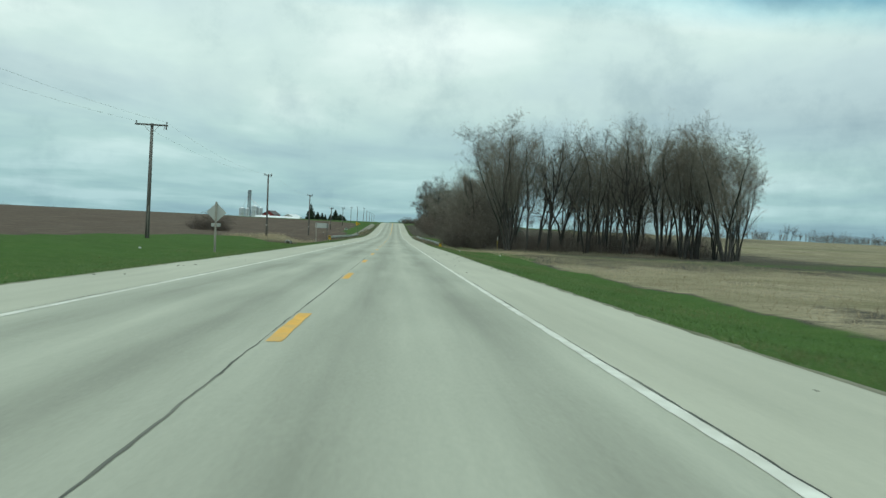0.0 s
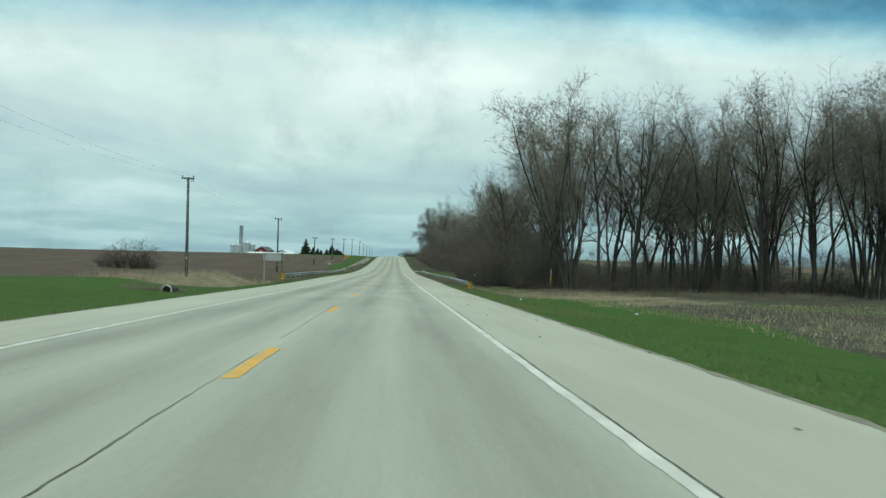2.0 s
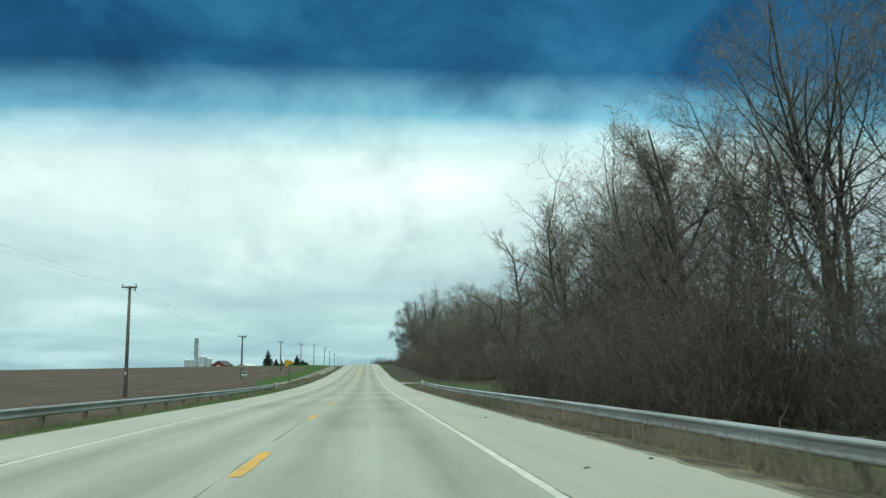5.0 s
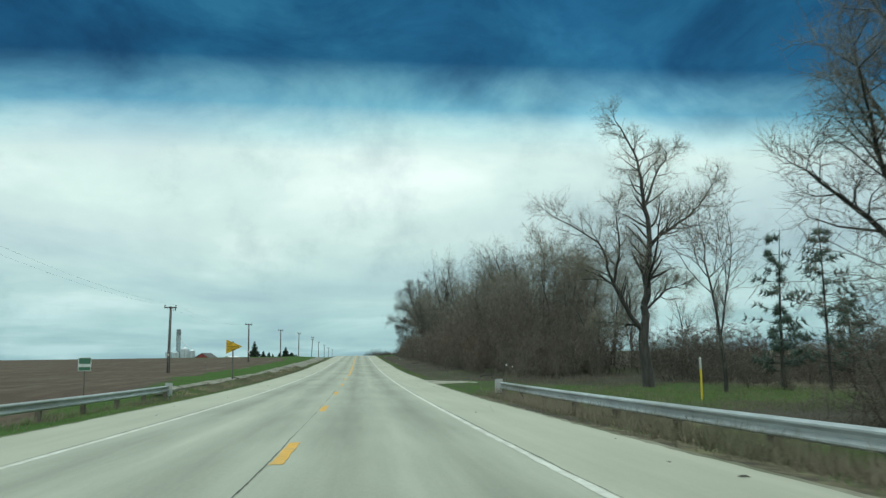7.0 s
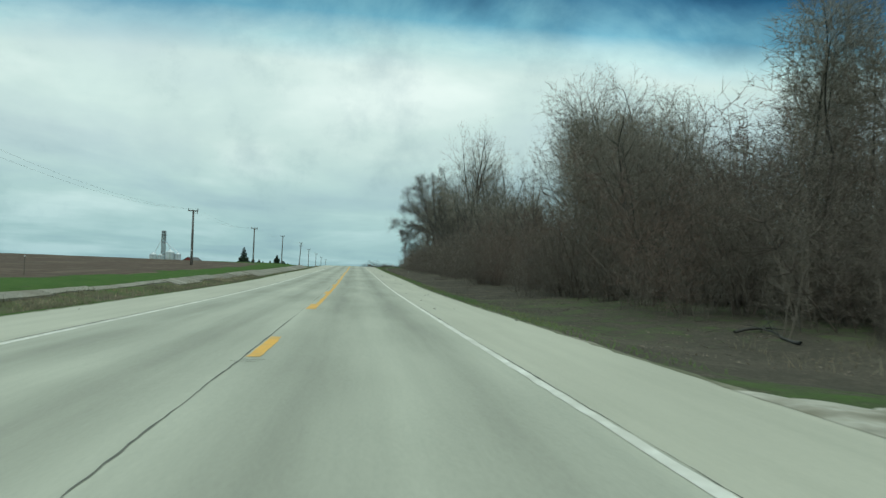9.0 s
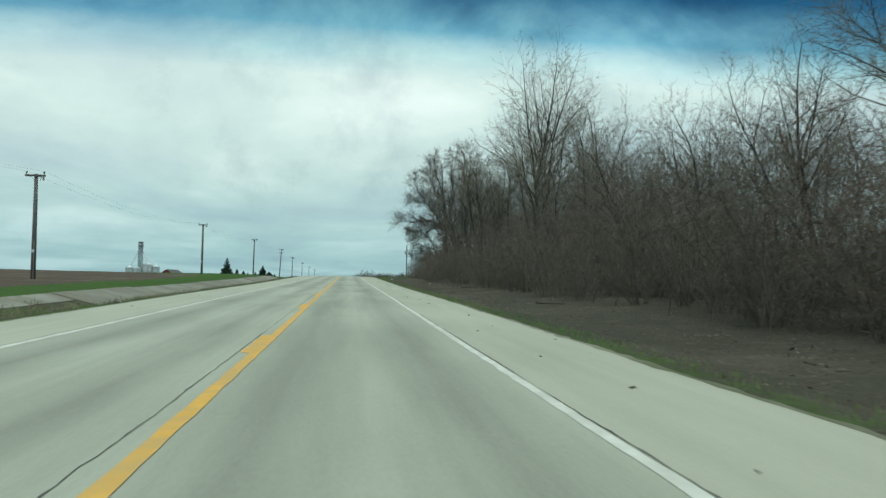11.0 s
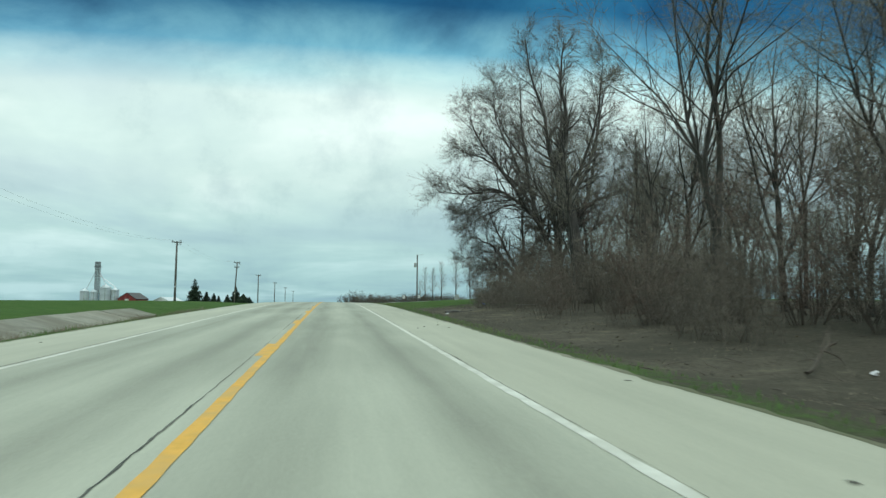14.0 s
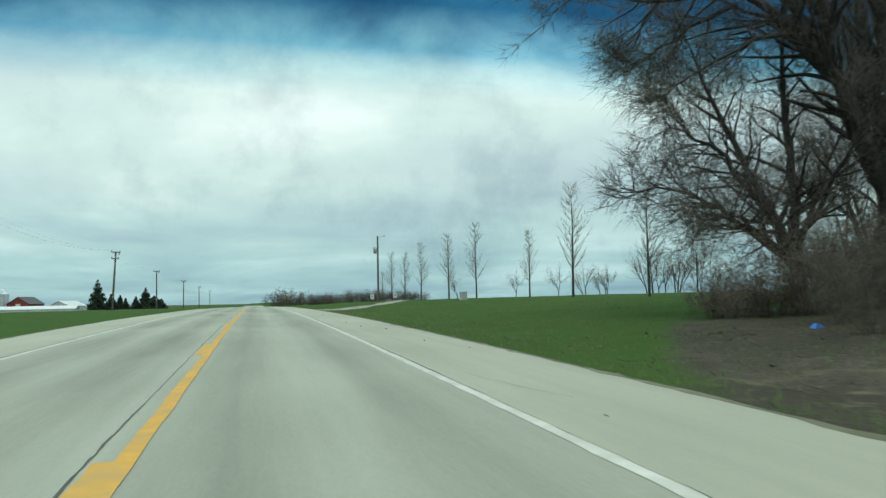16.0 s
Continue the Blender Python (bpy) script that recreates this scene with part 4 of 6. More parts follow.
SPREAD = [tree_thing(spreading_tree(21, 18, 0.85, 0.36), "broad bare roadside tree with arching limbs"),
          tree_thing(spreading_tree(22, 17, 1.0, 0.36, droop=0.02), "broad bare roadside tree with arching limbs")]
CLUMPTREE = tree_thing(vase_tree(25, 16.5, 7, 0.2, (0.08, 0.38)), "bare many-stemmed tree standing apart in the field")

rnd = random.Random(77)


def scatter(count, xr, yr, gap, taken, keep=lambda x, y: True):
    out = []
    for _ in range(count * 40):
        if len(out) >= count:
            break
        x, y = rnd.uniform(*xr), rnd.uniform(*yr)
        if keep(x, y) and all((x - a) ** 2 + (y - b) ** 2 > gap * gap for a, b in taken):
            taken.append((x, y))
            out.append((x, y))
    return out


taken = []
# first wood: a face towards the field, then the depth along the road
for x, y in [(21.5, 139), (20.5, 134), (23.5, 134.5), (30, 136), (33, 131), (36.5, 134), (39.5, 129), (43.5, 126.5), (45.5, 130), (49.5, 126.5), (34, 141), (43, 137), (20.5, 143), (27, 132.5), (41.5, 132), (46.5, 123.5), (38, 126.5), (26.5, 139)]:
    taken.append((x, y))
    place((STOOL + STOOL + FOREST)[rnd.randrange(11)], x, y, rnd.uniform(0, 360), rnd.uniform(0.92, 1.14))
for x, y in scatter(10, (18, 25), (147, 186), 5, taken):
    place(rnd.choice(FOREST), x, y, rnd.uniform(0, 360), rnd.uniform(0.8, 1.05))
for x, y in scatter(20, (33, 64), (138, 190), 4.6, taken, lambda x, y: x < 66 - (y - 130) * 0.15):
    place(rnd.choice(DEEP), x, y, rnd.uniform(0, 360), rnd.uniform(0.8, 1.08))
place(CLUMPTREE, 49.5, 114.3, 200, 1.12)
for x, y, k, s in [(48.5, 122.5, 0, 0.95), (51.5, 123, 1, 0.9), (53, 119.5, 2, 0.82), (45.5, 120.5, 1, 0.95), (55.5, 124, 0, 0.85)]:
    place(STOOL[k], x, y, 70 * x, s)
place(FOREST[4], 51.0, 115.6, 80, 0.8)
place(FOREST[0], 47.0, 121.0, 150, 0.9)
place(SPREAD[0], 17.3, 158, 90, 0.95)
place(SPREAD[1], 20.2, 194.5, 30, 1.12)
# second wood, beside the climb
for x, y, s, k in [(18.7, 339, 1.06, 2), (20.5, 281, 0.86, 1), (22.5, 284, 0.92, 0), (23.5, 279, 0.88, 3), (21.8, 289, 0.9, 1), (25, 287, 0.92, 4), (20, 276, 0.72, 0), (24.5, 293, 0.86, 0), (22.4, 350, 1.1, 2), (17.5, 372, 0.95, 0), (24, 252, 0.6, 4), (20, 262, 0.62, 0)]:
    taken.append((x, y))
    place(FOREST[k], x, y, rnd.uniform(0, 360), s)
for x, y in scatter(22, (15.5, 23), (250, 394), 5.4, taken, lambda x, y: y > 238 + (x - 15) * 0.2):
    place(rnd.choice(FOREST), x, y, rnd.uniform(0, 360), rnd.uniform(0.68, 1.02) * float(np.interp(y, [250, 270, 290, 300, 320, 328, 348, 380], [0.55, 0.62, 0.72, 0.58, 0.64, 0.84, 0.88, 0.84])))
for x, y in scatter(32, (22, 42), (250, 425), 4.8, taken, lambda x, y: x > 30 or y < 400):
    place(rnd.choice(DEEP), x, y, rnd.uniform(0, 360), rnd.uniform(0.75, 1.05) * float(np.interp(y, [250, 270, 290, 300, 320, 328, 348, 380], [0.55, 0.62, 0.72, 0.58, 0.64, 0.84, 0.88, 0.84])))
for x, y, k, s, a in [(20.6, 248, 0, 1.0, 200), (24.5, 244, 1, 0.8, 20), (16.5, 262, 1, 0.72, 90), (19.5, 268, 0, 0.85, 10), (26, 256, 1, 0.9, 310)]:
    place(VASE[k], x, y, a, s)
# the gap between the woods
lone = tree_thing(lone_maple(36), "tall crooked bare tree alone on the grass by the road", wood=MAPLEBARK)
lone.matrix_basis = pose(20.4, 221.5, gz(20.4, 221.5), 0, 0, 0)
place(SLIM, 21.7, 212.8, 40, 1.0)
for x, y, s in [(52, 214, 0.5), (58, 226, 0.5), (62, 236, 0.6), (68, 222, 0.5), (74, 240, 0.6), (66, 212, 0.5)]:
    place(rnd.choice(DEEP), x, y, rnd.uniform(0, 360), s)
# the great maple at the wood's end
maple = tree_thing(great_maple(31), "great dark bare maple overhanging the verge", wood=MAPLEBARK, thin=MAPLETWIG)
maple.matrix_basis = pose(21.8, 411.5, gz(21.8, 411.5), 0, 0, 0)
second = tree_thing(low_maple(33), "low dark maple with limbs sweeping towards the grass", wood=MAPLEBARK, thin=MAPLETWIG)
second.matrix_basis = pose(18.8, 412.5, gz(18.8, 412.5), 0, 0, 0)
leaner = tree_thing(leaning_tree(37), "thick leaning bare tree rising out of the brush", wood=MAPLEBARK, thin=MAPLETWIG)
leaner.matrix_basis = pose(19.1, 397, gz(19.1, 397), 0, 0, 0)
taken.append((19.1, 397))
third = tree_thing(spreading_tree(34, 17.5, 0.85, 0.36, 0.3, 0.02, 0.8), "dark bare tree beside the great maple", wood=MAPLEBARK, thin=MAPLETWIG)
third.matrix_basis = pose(27.5, 405, gz(27.5, 405), 0, 0, 80)
for x, y, k, a, size in [(26, 416, 0, 20, 0.7), (30, 410, 1, 90, 0.78), (33, 417, 3, 200, 0.75), (29, 421, 4, 300, 0.65), (37, 412, 0, 140, 0.75), (35, 404, 1, 10, 0.8)]:
    place(FOREST[k], x, y, a, size)
for i in range(16):
    place(DEEP[i % 3], (28 if i < 8 else 40) + 4.2 * (i % 8) + rnd.uniform(-1.5, 1.5), 420 + 11 * (i // 8) + 0.35 * i + rnd.uniform(-3, 3), rnd.uniform(0, 360), rnd.uniform(0.45, 0.68))
# young trees in a row on the lawn beyond
YOUNG = [tree_thing(young_tree(41, 7.2), "slim bare young tree in a row on the lawn", group="young trees on the lawn"),
         tree_thing(young_tree(42, 6.6), "slim bare young tree in a row on the lawn", group="young trees on the lawn")]
for i, (x, y, s) in enumerate([(20, 502, 0.92), (20.8, 496, 0.95), (21.6, 489, 0.98), (22.8, 479, 1.1), (24, 471.5, 1.08), (24.2, 455, 0.86), (23.2, 442.8, 1.1), (23, 431, 1.0), (19.6, 508, 0.6)]):
    place(YOUNG[i % 2], x, y, i * 70, s)
# scattered bare trees far behind the lawn
for i in range(16):
    place(rnd.choice(FAR), rnd.uniform(60, 130), rnd.uniform(470, 640), rnd.uniform(0, 360), rnd.uniform(0.4, 0.62), label="distant bare tree behind the lawn")
for i in range(5):
    place(rnd.choice(SPREAD), 14 + 6 * i + rnd.uniform(-2, 2), 690 + 20 * i, rnd.uniform(0, 360), rnd.uniform(0.24, 0.4), label="distant bare tree over the crest")

more = random.Random(8)
# a belt of bare trees beyond the fields
for i in range(34):
    place(FAR[i % 2], 262 + 4.2 * i + more.uniform(-2, 2), 600 + more.uniform(-10, 10), more.uniform(0, 360), 0.74 if i in (9, 10) else more.uniform(0.3, 0.44), label="distant bare tree in a belt beyond the fields")
for i in range(14):
    place(FAR[i % 2], 58 + 5 * i + more.uniform(-3, 3), 500 + more.uniform(-20, 60), more.uniform(0, 360), more.uniform(0.36, 0.56), label="distant bare tree behind the lawn")
for i in range(5):
    place(DEEP[i % 3], 36 + 6 * i + more.uniform(-1.5, 1.5), 146 + more.uniform(0, 26), more.uniform(0, 360), more.uniform(0.8, 1.0))

# tall shrubs that fill the woods' edges from the ground up
LOOKS = ((BRUSH, "tall brown leafless shrub in the thicket"), (BRUSH, "tall brown leafless shrub in the thicket"), (RUSSET, "tall reddish-brown leafless shrub in the thicket"), (BRUSH, "tall brown leafless shrub in the thicket"))
SHRUBS = [tree_thing(tall_shrub(60 + i), look_of[1], "shrub", UNDER, look_of[0], "shrubs of the thickets", "shrub") for i, look_of in enumerate(LOOKS)]
rows_of = random.Random(12)


def shrub_row(count, xr, yr, gap, size, tall=lambda y: 1.0, keep=lambda x, y: True):
    got = []
    for _ in range(count * 30):
        x, y = rows_of.uniform(*xr), rows_of.uniform(*yr)
        if len(got) < count and keep(x, y) and all((x - a) ** 2 + (y - b) ** 2 > gap * gap for a, b in got):
            got.append((x, y))
            place(SHRUBS[rows_of.choice((0, 1, 3, 0, 1, 2) if y > 230 else (0, 1, 3))], x, y, rows_of.uniform(0, 360), rows_of.uniform(*size) * tall(y))


def along(y):
    return float(np.interp(y, [240, 275, 320, 350, 372, 390, 400], [1.0, 1.0, 0.88, 0.82, 0.72, 0.58, 0.48]))


shrub_row(30, (12.8, 16), (147, 186), 1.9, (0.6, 0.95))
shrub_row(24, (15.5, 22), (148, 186), 2.2, (1.15, 1.6), keep=lambda x, y: y > 108 + (x - 1.0) / 0.39)
shrub_row(26, (19, 52), (124, 145), 2.4, (0.2, 0.38), keep=lambda x, y: y > 138 - 0.27 * x)
shrub_row(30, (34, 64), (138, 166), 2.2, (0.5, 0.85))
shrub_row(12, (15.5, 21), (139, 149), 1.8, (0.55, 1.05))
shrub_row(62, (12.0, 15.5), (240, 403), 2.0, (0.6, 0.95), along)
shrub_row(60, (15.5, 23), (238, 404), 2.5, (0.8, 1.15), lambda y: min(1.0, along(y) * (1.0 if y < 345 else 1.3)))
shrub_row(34, (25, 46), (203, 228), 2.0, (0.22, 0.42))
shrub_row(18, (16, 24), (244, 264), 1.8, (0.9, 1.2))
shrub_row(11, (13.5, 21.5), (235, 243), 2.0, (0.5, 0.85))
shrub_row(8, (14.2, 17.5), (399, 411), 1.7, (0.36, 0.5))
shrub_row(18, (17.5, 27), (394, 405), 1.8, (0.48, 0.78))
shrub_row(18, (16.5, 24), (298, 342), 2.2, (0.9, 1.2))
shrub_row(20, (24, 48), (408, 426), 2.2, (0.5, 0.85))
for o in FOREST + DEEP + FAR + SPREAD + YOUNG + VASE + STOOL + SHRUBS + [CLUMPTREE, SLIM]:
    drop_proto(o)


# undergrowth, one tangle for each stretch of wood
def tangle(name, spots, clumps, label, material):
    vs, qs, base = [], [], 0
    for x, y, s, t, k in spots:
        v, q = clumps[k]
        c, n = math.cos(t), math.sin(t)
        w = np.stack([(v[:, 0] * c - v[:, 1] * n) * s, (v[:, 0] * n + v[:, 1] * c) * s, v[:, 2] * s], 1) + (x, y, gz(x, y))
        vs.append(w)
        qs.append(q + base)
        base += len(w)
    me = raw_mesh(name, np.concatenate(vs), np.concatenate(qs), material)
    return tagged(new(name, me), label, "undergrowth", kind="stuff")


FARCLUMPS = [brush_clump(70 + i, 6.5, 7, 2.2).arrays([3, 1]) for i in range(4)]
CLUMPS = [brush_clump(50 + i, 6.5, 9).arrays([3, 1]) for i in range(4)]


def spots_in(count, xr, yr, size, keep=lambda x, y: True):
    out = []
    while len(out) < count:
        x, y = rnd.uniform(*xr), rnd.uniform(*yr)
        if keep(x, y):
            out.append((x, y, rnd.uniform(*size), rnd.uniform(0, 6.28), rnd.randrange(4)))
    return out


tangle("thicket", spots_in(16, (12.2, 16), (146, 196), (0.45, 0.8)) + spots_in(26, (18, 54), (134, 148), (0.35, 0.62), lambda x, y: y > 140 - 0.2 * x),
       CLUMPS, "dense brown leafless thicket at the wood's edge", BRUSH)
tangle("thicket", spots_in(60, (11.0, 14.5), (238, 402), (0.4, 0.75)) + spots_in(22, (10.8, 13), (300, 404), (0.3, 0.55)) + spots_in(10, (12.5, 20), (229.5, 240), (0.5, 0.9)),
       CLUMPS, "dense brown leafless thicket along the verge", BRUSH)
SCRUB = [low_scrub(230 + i).arrays([3, 1]) for i in range(4)]
BUSH = [dome_bush(200 + i, 3.6, 2.4, 26).arrays([3, 1]) for i in range(4)]
tangle("thicket", spots_in(8, (27, 38), (410, 424), (0.7, 1.1)) + [(14.6, 409.6, 0.42, 1, 0), (15.8, 409.9, 0.5, 1, 0), (17.4, 410.2, 0.7, 2, 1), (18.9, 409.6, 0.75, 3, 2), (20.2, 410.0, 0.8, 4, 3), (22.2, 409.2, 0.85, 5, 0), (24.4, 408.6, 0.95, 6, 1), (26.8, 407.4, 1.0, 0, 2), (14.8, 410.4, 0.34, 2, 3)],
       BUSH, "brown leafless brush at the great maple's foot", BRUSH)
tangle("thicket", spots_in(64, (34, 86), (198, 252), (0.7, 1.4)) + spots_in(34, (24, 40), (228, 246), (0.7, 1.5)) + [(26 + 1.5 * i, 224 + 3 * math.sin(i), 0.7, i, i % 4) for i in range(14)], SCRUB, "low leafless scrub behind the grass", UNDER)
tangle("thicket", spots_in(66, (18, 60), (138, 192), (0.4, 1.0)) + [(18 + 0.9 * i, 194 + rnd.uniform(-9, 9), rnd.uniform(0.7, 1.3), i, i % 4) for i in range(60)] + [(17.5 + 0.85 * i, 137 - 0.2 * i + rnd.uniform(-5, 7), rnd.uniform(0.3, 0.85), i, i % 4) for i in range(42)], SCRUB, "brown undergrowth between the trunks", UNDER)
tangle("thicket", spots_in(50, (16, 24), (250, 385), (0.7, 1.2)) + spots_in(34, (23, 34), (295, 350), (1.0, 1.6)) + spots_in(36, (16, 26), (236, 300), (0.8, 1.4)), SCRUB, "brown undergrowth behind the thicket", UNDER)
tangle("weeds", spots_in(70, (17, 56), (114, 138), (0.25, 0.6), lambda x, y: y > 139 - 0.27 * x), SCRUB, "brown dead weeds at the wood's foot", UNDER)

# ---------------------------------------------------------------- power line

POLES = [(-18.6, -1.5, 8.4), (-18.6, 66.3, 8.13), (-19.4, 132.2, 7.88), (-19.1, 193.2, 6.62), (-19.0, 257.2, 4.75), (-19.5, 323.2, 5.87), (-19.8, 387.7, 7.19),
         (-19.9, 453.5, 8.58), (-18.9, 512.3, 8.82), (-18.5, 562, 7.95), (-18.5, 625, 7.6), (-18.5, 690, 7.2), (-18.5, 760, 6.9)]


def utility_pole(x, y, top, tilt=0.0, arms=1, reach=0.66):
    g = gz(x, y)
    root = thing("utility_pole", (x, y, g), "weathered wooden utility pole with a crossarm", "utility pole", "poles of the power line")
    h = top - g
    root.rotation_euler = (0, radians(tilt), 0)
    part("shaft", Build().tube([(0, 0, -0.8), (0, 0, h * 0.5), (0, 0, h)], [0.17, 0.145, 0.115], 10), POLEWOOD, root, smooth=True)
    for k in range(arms):
        z = h - 0.12 - 0.95 * k
        arm = part("crossarm", Build().box((0, -0.16, z), (2 * reach - 0.25 * k, 0.10, 0.13)), POLEWOOD, root)
        for s in (-1, 1):
            part("brace", Build().tube([(s * 0.48 * reach, -0.16, z - 0.05), (s * 0.05, -0.14, z - 0.5 * reach)], [0.016, 0.016], 5), GALV, root)
            xi = s * (reach - 0.1 - 0.12 * k)
            ins = part("insulator", Build().tube([(xi, -0.16, z + 0.06), (xi, -0.16, z + 0.14), (xi, -0.16, z + 0.15), (xi, -0.16, z + 0.22), (xi, -0.16, z + 0.28)],
                                                 [0.025, 0.025, 0.065, 0.07, 0.04], 8), PORCELAIN, arm)
    part("cutout", Build().box((reach - 0.12, -0.2, h - 0.33), (0.09, 0.1, 0.26)).tube([(reach - 0.25, -0.2, h - 0.22), (reach - 0.3, -0.28, h - 0.5)], [0.025, 0.02], 6), PORCELAIN, root, "grey fuse cutout under the crossarm")
    if reach < 1:
        part("tag", Build().box((0, -0.15, 1.9), (0.16, 0.04, 0.2)), WHITE, root, "small pale tag on the shaft")
    part("ground_wire_guard", Build().box((0.05, -0.15, 1.3), (0.05, 0.03, 2.6)), POSTWOOD, root, "pale moulding on the pole's foot")
    return root


for i, (x, y, t) in enumerate(POLES):
    utility_pole(x, y, t, tilt=3.0 if i == 8 else 0.6 * math.sin(i * 2.1), arms=2 if i == 8 else 1, reach=1.3 if i < 2 else 0.66)

for s in (-1, 1):
    wire = Build()
    for i, ((x0, y0, t0), (x1, y1, t1)) in enumerate(zip(POLES[:-1], POLES[1:])):
        line = []
        for k in range(13):
            u = k / 12
            out = (1.2 if i < 2 else 0.56) * (1 - u) + (1.2 if i < 1 else 0.56) * u
            line.append((x0 + (x1 - x0) * u + s * out, y0 + (y1 - y0) * u - 0.16, t0 + (t1 - t0) * u + 0.16 - 4 * 1.0 * u * (1 - u)))
        wire.tube(line, [0.0055] * 13, 4, False)
    tagged(part("overhead_wire", wire, WIRE), "thin grey overhead power wire strung between poles", "power wire", "wires of the power line")

# the pole beyond the lawn, with a transformer and a lamp arm
gx0, gy0 = 19.1, 509.0
g = gz(gx0, gy0)
rp = thing("utility_pole", (gx0, gy0, g), "wooden utility pole with a transformer and a lamp arm", "utility pole")
part("shaft", Build().tube([(0, 0, -0.8), (0, 0, 5), (0, 0, 10.77 - g)], [0.17, 0.15, 0.12], 10), POLEWOOD, rp)
part("transformer", Build().tube([(-0.42, 0, 7.3), (-0.42, 0, 7.35), (-0.42, 0, 8.2), (-0.42, 0, 8.28)], [0.2, 0.25, 0.25, 0.15], 12), GALV, rp, "grey can transformer", True)
part("lamp_arm", Build().tube([(0, 0, 10.77 - g - 0.5), (0.3, 0, 10.77 - g - 0.1), (0.8, 0, 10.77 - g)], [0.03] * 3, 6).box((0.95, 0, 10.74 - g), (0.4, 0.2, 0.12)), GALV, rp)

# ---------------------------------------------------------------- signs and posts


def prism(outline, y0, y1):
    """A flat plate in the x-z plane with thickness along y."""
    n = len(outline)
    v = [(x, y0, z) for x, z in outline] + [(x, y1, z) for x, z in outline]
    f = [tuple(range(n)), tuple(range(2 * n - 1, n - 1, -1))] + [(i, n + i, n + (i + 1) % n, (i + 1) % n) for i in range(n)]
    return Build().add(v, f)


def rounded(outline, r=0.04, cuts=3):
    out, n = [], len(outline)
    for i in range(n):
        a, b, c = (Vector(outline[k % n]) for k in (i - 1, i, i + 1))
        p, q = b + (a - b).normalized() * r, b + (c - b).normalized() * r
        for k in range(cuts + 1):
            t = k / cuts
            out.append(tuple(p * (1 - t) ** 2 + b * 2 * t * (1 - t) + q * t * t))
    return out


def writing(text, size, x, y, z, parent, material):
    cu = bpy.data.curves.new("lettering", "FONT")
    cu.body, cu.size, cu.extrude, cu.align_x, cu.space_character = text, size, 0.002, "LEFT", 1.05
    cu.offset = size * 0.02
    tmp = new("lettering", cu)
    dg = bpy.context.evaluated_depsgraph_get()
    me = bpy.data.meshes.new_from_object(tmp.evaluated_get(dg))
    bpy.data.objects.remove(tmp)
    me.transform(pose(x, y, z, 90))
    me.materials.clear()
    me.materials.append(material)
    return part("lettering", me, material, parent)


# the back of a diamond warning sign
x, y = -10.34, 53.3
g = gz(x, y)
dz = 1.21 - g
sign = thing("warning_sign", (x, y, g), "back of a grey diamond road sign on a wooden post", "road sign")
part("post", Build().box((0, 0, (dz + 0.70) / 2 - 0.2), (0.11, 0.14, dz + 1.1)), POSTWOOD, sign)
part("panel", prism(rounded([(0, dz - 0.645), (0.645, dz), (0, dz + 0.645), (-0.645, dz)], 0.05), 0.09, 0.10), SIGNBACK, sign, "bare grey metal sign back")
part("plate", prism(rounded([(-0.3, dz - 0.93), (0.3, dz - 0.93), (0.3, dz - 0.70), (-0.3, dz - 0.70)], 0.03), 0.09, 0.10), SIGNBACK, sign)
for k in (-0.35, 0.35):
    part("bolt", Build().tube([(0, -0.085, dz + k), (0, -0.065, dz + k)], [0.018, 0.022], 6), GALV, sign)

# the back of a large guide sign on two posts
x, y = -10.3, 129.6
g = gz(x, y)
sign = thing("guide_sign", (x, y, g), "back of a pale rectangular road sign on two posts", "road sign")
t = 0.42 - g
part("panel", prism(rounded([(-1.02, t - 0.8), (1.02, t - 0.8), (1.02, t), (-1.02, t)], 0.06), 0.08, 0.09), SIGNBACK, sign, "pale bare metal sign back")
for s in (-1, 1):
    part("post", Build().box((s * 0.86, 0, t / 2 - 0.3), (0.12, 0.12, t + 0.6)), POSTWOOD if s < 0 else POLEWOOD, sign)
for k in (-0.12, -0.68):
    part("rail", Build().box((0, 0.062, t + k), (1.9, 0.03, 0.05)), GALV, sign)

# the yellow pennant
x, y = -9.55, 238.9
g = gz(x, y)
sign = thing("no_passing_sign", (x, y, g), "yellow pennant sign reading no passing zone on a wooden post", "road sign")
m = 0.08 - g
part("post", Build().box((0, 0.06, (m + 0.45) / 2 - 0.25), (0.10, 0.10, m + 0.95)), POLEWOOD, sign)
out = [(-0.56, m - 0.60), (0.80, m), (-0.56, m + 0.60)]
panel = part("panel", prism(rounded(out, 0.06), -0.012, 0.0), YELLOW, sign, "bright yellow pennant panel")
inner = rounded([(-0.525, m - 0.545), (0.715, m), (-0.525, m + 0.545)], 0.05)
inner2 = rounded([(-0.50, m - 0.505), (0.655, m), (-0.50, m + 0.505)], 0.045)
edge = Build()
n = len(inner)
edge.add([(a, -0.0165, b) for a, b in inner] + [(a, -0.0165, b) for a, b in inner2], [(i, (i + 1) % n, n + (i + 1) % n, n + i) for i in range(n)])
part("border", edge, BLACK, panel)
for k, word in enumerate(("NO", "PASSING", "ZONE")):
    writing(word, 0.235, -0.46, -0.017, m + 0.155 - 0.235 * k, panel, BLACK)

